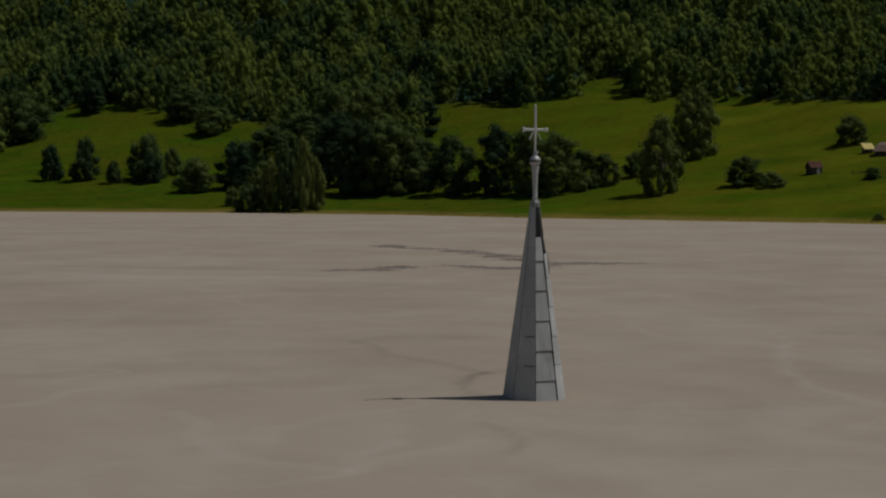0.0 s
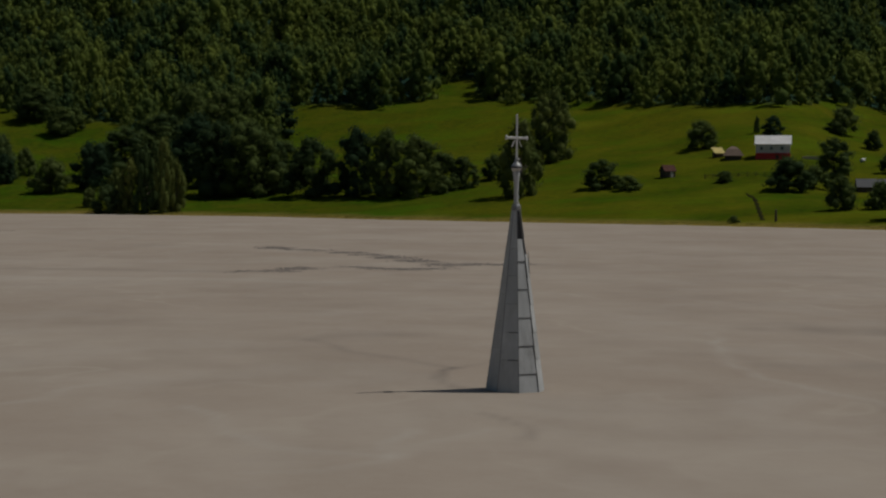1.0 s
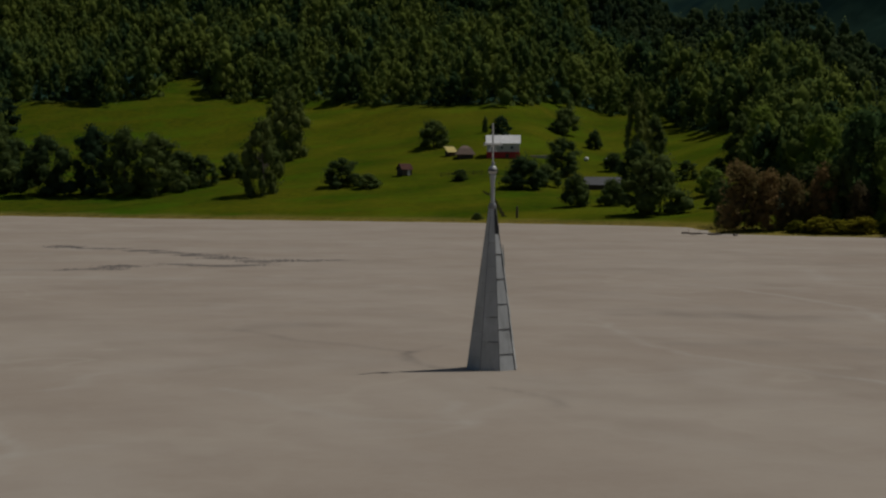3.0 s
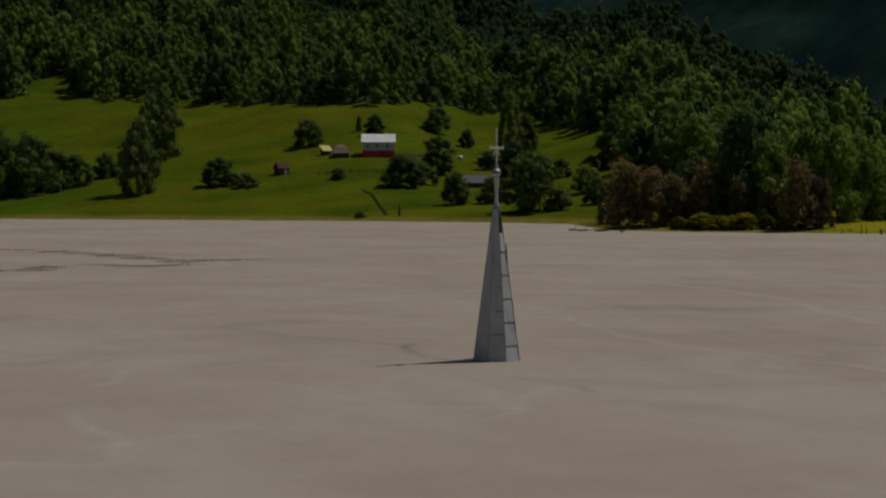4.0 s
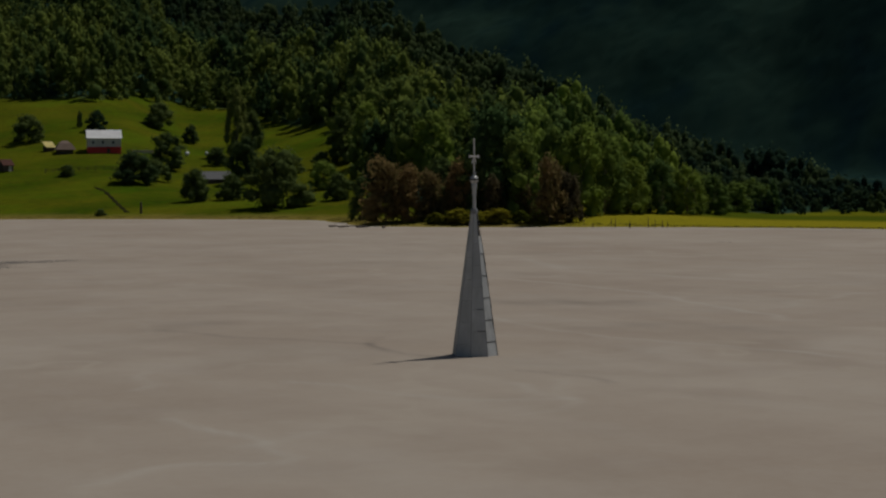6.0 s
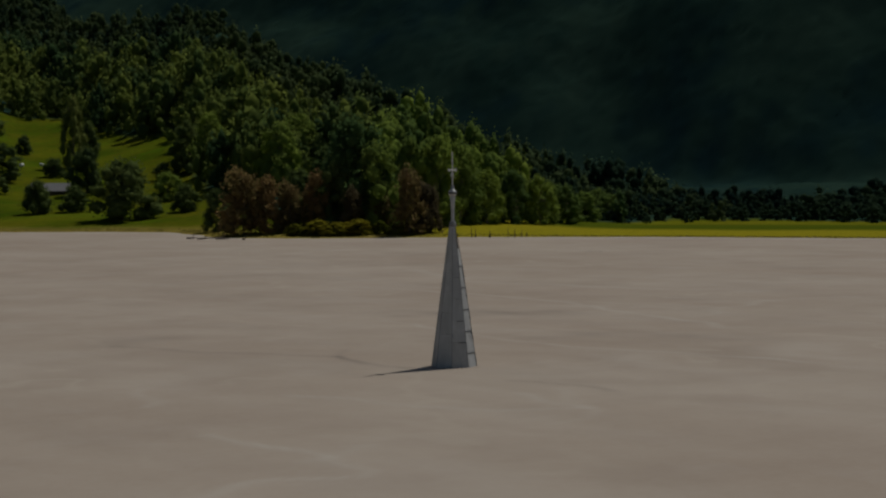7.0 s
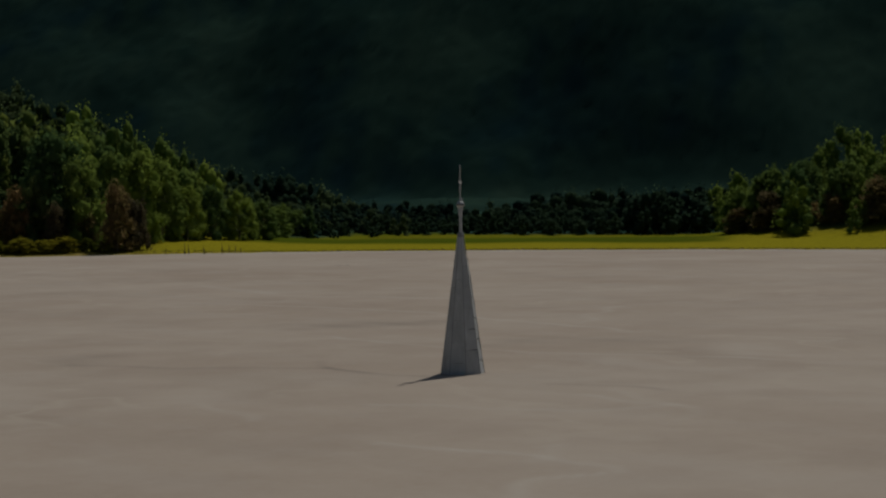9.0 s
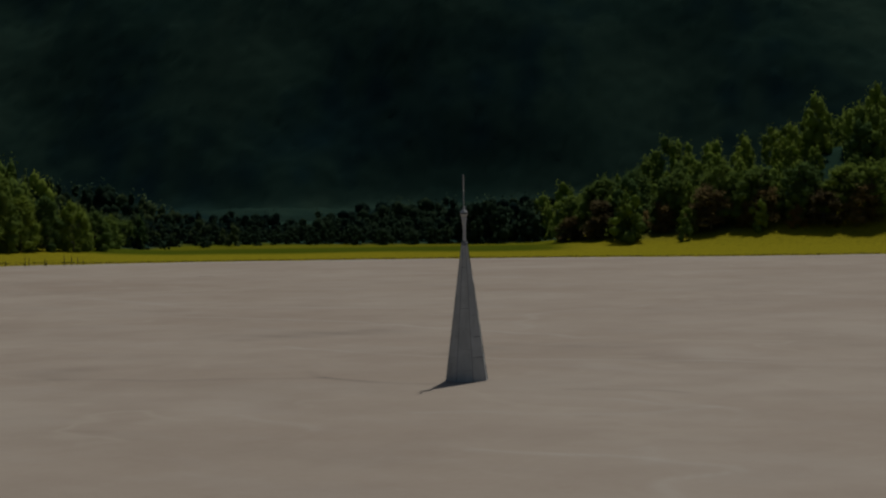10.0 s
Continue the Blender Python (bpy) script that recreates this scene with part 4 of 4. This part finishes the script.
house = thing("farmhouse", "farmhouse with white metal roof, pale walls and red ground storey", "house", (90.0, 407.5, level(89.0, 404) + 0.1), radians(-12))
gable_house(house, 9.6, 7.0, 2.75, 2.4, WHITE_ROOF, PLASTER, 0.35, 1.55, RED_WALL)
for wx in (-3.2, -0.4, 2.6):
    window(house, wx, -3.54, 3.1, 0.7, 0.8)
part("door", box(bmesh.new(), (0.95, 0.08, 1.75), (1.2, -3.62, 0.95), 0, 0, 0.02), OLD_WOOD, house)
part("balcony_rail", box(bmesh.new(), (9.8, 0.08, 0.45), (0, -3.95, 1.5), 0, 0, 0.02), RED_WALL, house)
part("chimney", box(bmesh.new(), (0.5, 0.5, 1.2), (2.2, 0.9, 6.4), 0, 0, 0.03), PLASTER, house)

yellow_shed = thing("small_shed", "small shed under a yellow sheet roof", "shed", (75.4, 415, level(75.4, 415)), radians(14))
part("wall", box(bmesh.new(), (2.6, 2.2, 1.5), (0, 0, 0.7), 0, 0, 0.03), OLD_WOOD, yellow_shed)
part("roof", box(bmesh.new(), (3.4, 3.4, 0.12), (0, -0.2, 1.9), 0, 0.55, 0.02), YELLOW, yellow_shed, "yellow sloping sheet roof")

hut = thing("hut", "low hut with a steep brown shingle roof", "hut", (78.7, 409, level(78.7, 409) - 0.2), radians(-6))
part("wall", box(bmesh.new(), (4.4, 4.0, 1.6), (0, 0, 0.6), 0, 0, 0.04), OLD_WOOD, hut)
bm = bmesh.new()
lathe(bm, [(4.2, 1.1), (4.0, 1.3), (2.4, 3.0), (0.9, 3.8)], 4, math.pi / 4)
part("roof", bm, THATCH, hut)

shed = thing("garden_shed", "small wooden shed with rusty red roof in the meadow", "shed", (57.3, 389, level(57.3, 389)), radians(24))
gable_house(shed, 3.3, 2.8, 1.7, 1.5, RUST_ROOF, OLD_WOOD, 0.3)
part("door", box(bmesh.new(), (0.9, 0.08, 1.4), (0.5, -1.45, 0.75), 0, 0, 0.02), PLASTER, shed, "pale plank door")

barn = thing("barn", "long low barn with grey sheet roof among bushes", "barn", (108, 361, level(108, 359) - 0.5), radians(-8))
gable_house(barn, 10.2, 6.0, 1.6, 2.0, GREY_ROOF, OLD_WOOD, 0.4)

for x, y, s in ((116.7, 411, 0.8), (125.0, 417, 0.65)):
    bale = thing("wrapped_bale", "round hay bale in white wrap lying on grass", "bale", (x, y, level(x, y)), x, "wrapped bales")
    bm = bmesh.new()
    lathe(bm, [(0.62 * s, -0.75 * s), (0.72 * s, -0.62 * s), (0.74 * s, 0.0), (0.72 * s, 0.62 * s), (0.62 * s, 0.75 * s)], 16)
    bmesh.ops.transform(bm, matrix=Matrix.Translation((0, 0, 0.72 * s)) @ Matrix.Rotation(math.pi / 2, 4, "Y"), verts=bm.verts)
    part("wrap", bm, WRAP, bale, "", True)

stack = thing("timber_stack", "pale stack of sawn timber beside the farmyard", "timber stack", (101.5, 407, level(101.5, 406)), radians(-5))
for row in range(4):
    for i in range(5):
        part("beam", box(bmesh.new(), (6.2 - 0.2 * ((row * 3 + i) % 4), 0.26, 0.22), (0.15 * ((row + i * 2) % 3), -0.7 + 0.32 * i, 0.1 + 0.24 * row), 0.0, 0, 0.015), TIMBER, stack)

post_rand = random.Random(8)
for x0, y0, x1, y1, n in ((66, 379, 97, 372, 15),):
    fence = thing("garden_fence", "weathered wooden post and rail garden fence", "fence", (x0, y0, 0))
    last = None
    for i in range(n):
        u = i / (n - 1)
        x, y = (x1 - x0) * u, (y1 - y0) * u
        z = level(x0 + x, y0 + y)
        part("post", box(bmesh.new(), (0.14, 0.14, 1.5), (x, y, z + 0.55), 0.2 * post_rand.random(), 0.04, 0.01), OLD_WOOD, fence)
        if last:
            for up in (0.45, 0.95):
                a, b = Vector((last[0], last[1], last[2] + up)), Vector((x, y, z + up))
                bm = bmesh.new()
                m = Matrix.Translation((a + b) / 2) @ (b - a).to_track_quat("X", "Z").to_matrix().to_4x4() @ Matrix.Diagonal(((b - a).length, 0.05, 0.12, 1))
                bmesh.ops.create_cube(bm, size=1.0, matrix=m)
                part("rail", bm, OLD_WOOD, fence)
        last = (x, y, z)

# worn earth track down to the shore
track_pts = [(71.9, 348.7), (72.3, 340), (71.0, 329.5), (68.5, 312), (66.6, 298.7)]
bm = bmesh.new()
prev = None
for (ax, ay), (bx, by) in zip(track_pts, track_pts[1:]):
    for i in range(8):
        u = i / 8
        x, y = ax + (bx - ax) * u, ay + (by - ay) * u
        w = 0.5 + 0.2 * math.sin(y * 0.9)
        row = [bm.verts.new((x + s * w, y, level(x + s * w, y) + 0.12 * (abs(s) < 0.9))) for s in (-1, -0.4, 0.4, 1)]
        if prev:
            for k in range(3):
                bm.faces.new((prev[k], prev[k + 1], row[k + 1], row[k]))
        prev = row
track = part("dirt_track", bm, EARTH, None)
tagged(track, "dark worn earth track through the meadow", "track", kind="structure")

post = thing("shore_post", "weathered wooden post standing at the shore", "post", (69.1, 297, level(69.1, 297)))
part("shaft", lathe(bmesh.new(), [(0.3, -0.4), (0.28, 1.2), (0.2, 2.5), (0.1, 2.7)], 7), OLD_WOOD, post)


# ---- shore reeds, snags and clods ----
def blades(name, label, seed, count, where, tall, material, category):
    r = np.random.RandomState(seed)
    x, y = where(r, count)
    z = np.maximum(height(x, y), 0.0) - 0.05
    h, a = r.uniform(*tall, len(x)), r.uniform(0, 6.283, len(x))
    lean = r.normal(size=(len(x), 2)) * 0.22 * h[:, None]
    w = 0.10 + 0.12 * r.uniform(0, 1, len(x))
    p = np.stack([np.stack([x - np.cos(a) * w, y - np.sin(a) * w, z], 1), np.stack([x + np.cos(a) * w, y + np.sin(a) * w, z], 1),
                  np.stack([x + lean[:, 0], y + lean[:, 1], z + h], 1)], 1)
    ob = new(name, mesh_of(name, p.reshape(-1, 3), np.arange(len(x) * 3).reshape(-1, 3), material))
    return tagged(ob, label, category, kind="stuff")


def along_shore(first, last, lo, hi):
    def where(r, count):
        pts = LAKE[first:last]
        seg = [math.dist(a, b) for a, b in zip(pts, pts[1:])]
        pick = r.choice(len(seg), count, p=np.array(seg) / sum(seg))
        u = r.uniform(0, 1, count)
        a, b = np.array(pts)[pick], np.array(pts)[pick + 1]
        p = a + (b - a) * u[:, None] + r.normal(size=(count, 2)) * (hi - lo) * 0.8
        d = inland(p[:, 0], p[:, 1])
        ok = (d > lo) & (d < hi)
        return p[ok, 0], p[ok, 1]
    return where


blades("shore_grass", "dry yellow-green grass fringing the mud", 71, 60000, along_shore(2, 21, 0.8, 6.0), (0.06, 0.22), REED, "grass")

snag_rand = random.Random(17)
for i in range(9):
    x, y = 115.5 + 1.3 * i + snag_rand.uniform(-1.0, 1.0), 174.5 - 1.1 * i + snag_rand.uniform(-2.0, 0.8)
    snag = thing("snag", "thin dead stem standing in the mud", "dead stem", (x, y, max(0.0, level(x, y))), i, "dead stems by the flats")
    part("stem", lathe(bmesh.new(), [(0.09, -0.3), (0.08, 0.6), (0.05, 0.8 + 0.25 * (i * 7 % 4)), (0.02, 1.1 + 0.28 * (i * 7 % 4))], 5), BARK, snag)
for i, (x, y, turn, size) in enumerate(((79.5, 202.0, 0.4, 3.2), (81.6, 198.5, -0.5, 2.6), (83.5, 193.5, 0.9, 2.4), (79.0, 206.0, 0.1, 2.0))):
    log = thing("driftwood_log", "bleached fallen branch lying on the mud's edge", "driftwood", (x, y, 0.05), turn, "driftwood")
    bm = bmesh.new()
    lathe(bm, [(0.16, -size / 2), (0.18, -size / 6), (0.13, size / 5), (0.04, size / 2)], 6)
    bmesh.ops.transform(bm, matrix=Matrix.Translation((0, 0, 0.14)) @ Matrix.Rotation(math.pi / 2, 4, "Y"), verts=bm.verts)
    part("stem", bm, PALE_BARK, log)
    bm = bmesh.new()
    lathe(bm, [(0.07, 0.0), (0.05, 0.5), (0.015, 1.1)], 5)
    bmesh.ops.transform(bm, matrix=Matrix.Translation((size * 0.1, 0, 0.15)) @ Matrix.Rotation(0.7, 4, "X"), verts=bm.verts)
    part("branch", bm, PALE_BARK, log)


def clods(name, label, seed, pts, count, wide, size):
    """Low dark lumps strewn along a line over the mud."""
    r = np.random.RandomState(seed)
    seg = np.array([math.dist(a, b) for a, b in zip(pts, pts[1:])])
    pick, u = r.choice(len(seg), count, p=seg / seg.sum()), r.uniform(0, 1, count)
    a, b = np.array(pts)[pick], np.array(pts)[pick + 1]
    p = a + (b - a) * u[:, None] + r.normal(size=(count, 2)) * wide
    keep = waves(p[:, 0], p[:, 1], 11, seed) > -0.25
    p = p[keep]
    k = 6
    w = np.linspace(0, 6.283, k, endpoint=False)
    s = r.uniform(*size, len(p))
    ring = np.stack([p[:, 0, None] + np.cos(w) * s[:, None] * r.uniform(0.6, 1.4, (len(p), k)), p[:, 1, None] + np.sin(w) * s[:, None] * r.uniform(0.6, 1.4, (len(p), k)), np.full((len(p), k), -0.02)], 2)
    top = np.stack([p[:, 0], p[:, 1], 0.02 + 0.10 * s], 1)[:, None]
    v = np.concatenate([ring, top], 1).reshape(-1, 3)
    f = np.array([[i, (i + 1) % k, k] for i in range(k)])
    f = (f[None] + (np.arange(len(p)) * (k + 1))[:, None, None]).reshape(-1, 3)
    return tagged(new(name, mesh_of(name, v, f, CLOD)), label, "mud clods", kind="stuff")


clods("mud_ridge", "broken dark crust line across the mud", 81, [(-26, 150), (-23.7, 144.6), (-19.4, 140.1), (-13.7, 130.6), (-9.8, 121.9), (-2.8, 103.2), (1.1, 106.3), (6, 105)], 1700, 1.2, (0.10, 0.42))
clods("mud_ridge", "broken dark crust line across the mud", 82, [(-22, 87), (-19.3, 88.6), (-16.2, 96.1), (-12.5, 97.5), (-6.7, 92.0), (-3, 100)], 1100, 1.1, (0.10, 0.36))
clods("mud_ridge", "short dark streak of debris on the mud", 83, [(94.8, 109.8), (96, 104.5)], 60, 0.25, (0.08, 0.25))
clods("mud_ridge", "short dark streak of debris on the mud", 84, [(174.3, 53.2), (174.9, 50.8)], 40, 0.2, (0.1, 0.3))
clods("mud_ridge", "short dark streak of debris on the mud", 85, [(-82, 222), (-78, 219)], 60, 0.5, (0.1, 0.35))
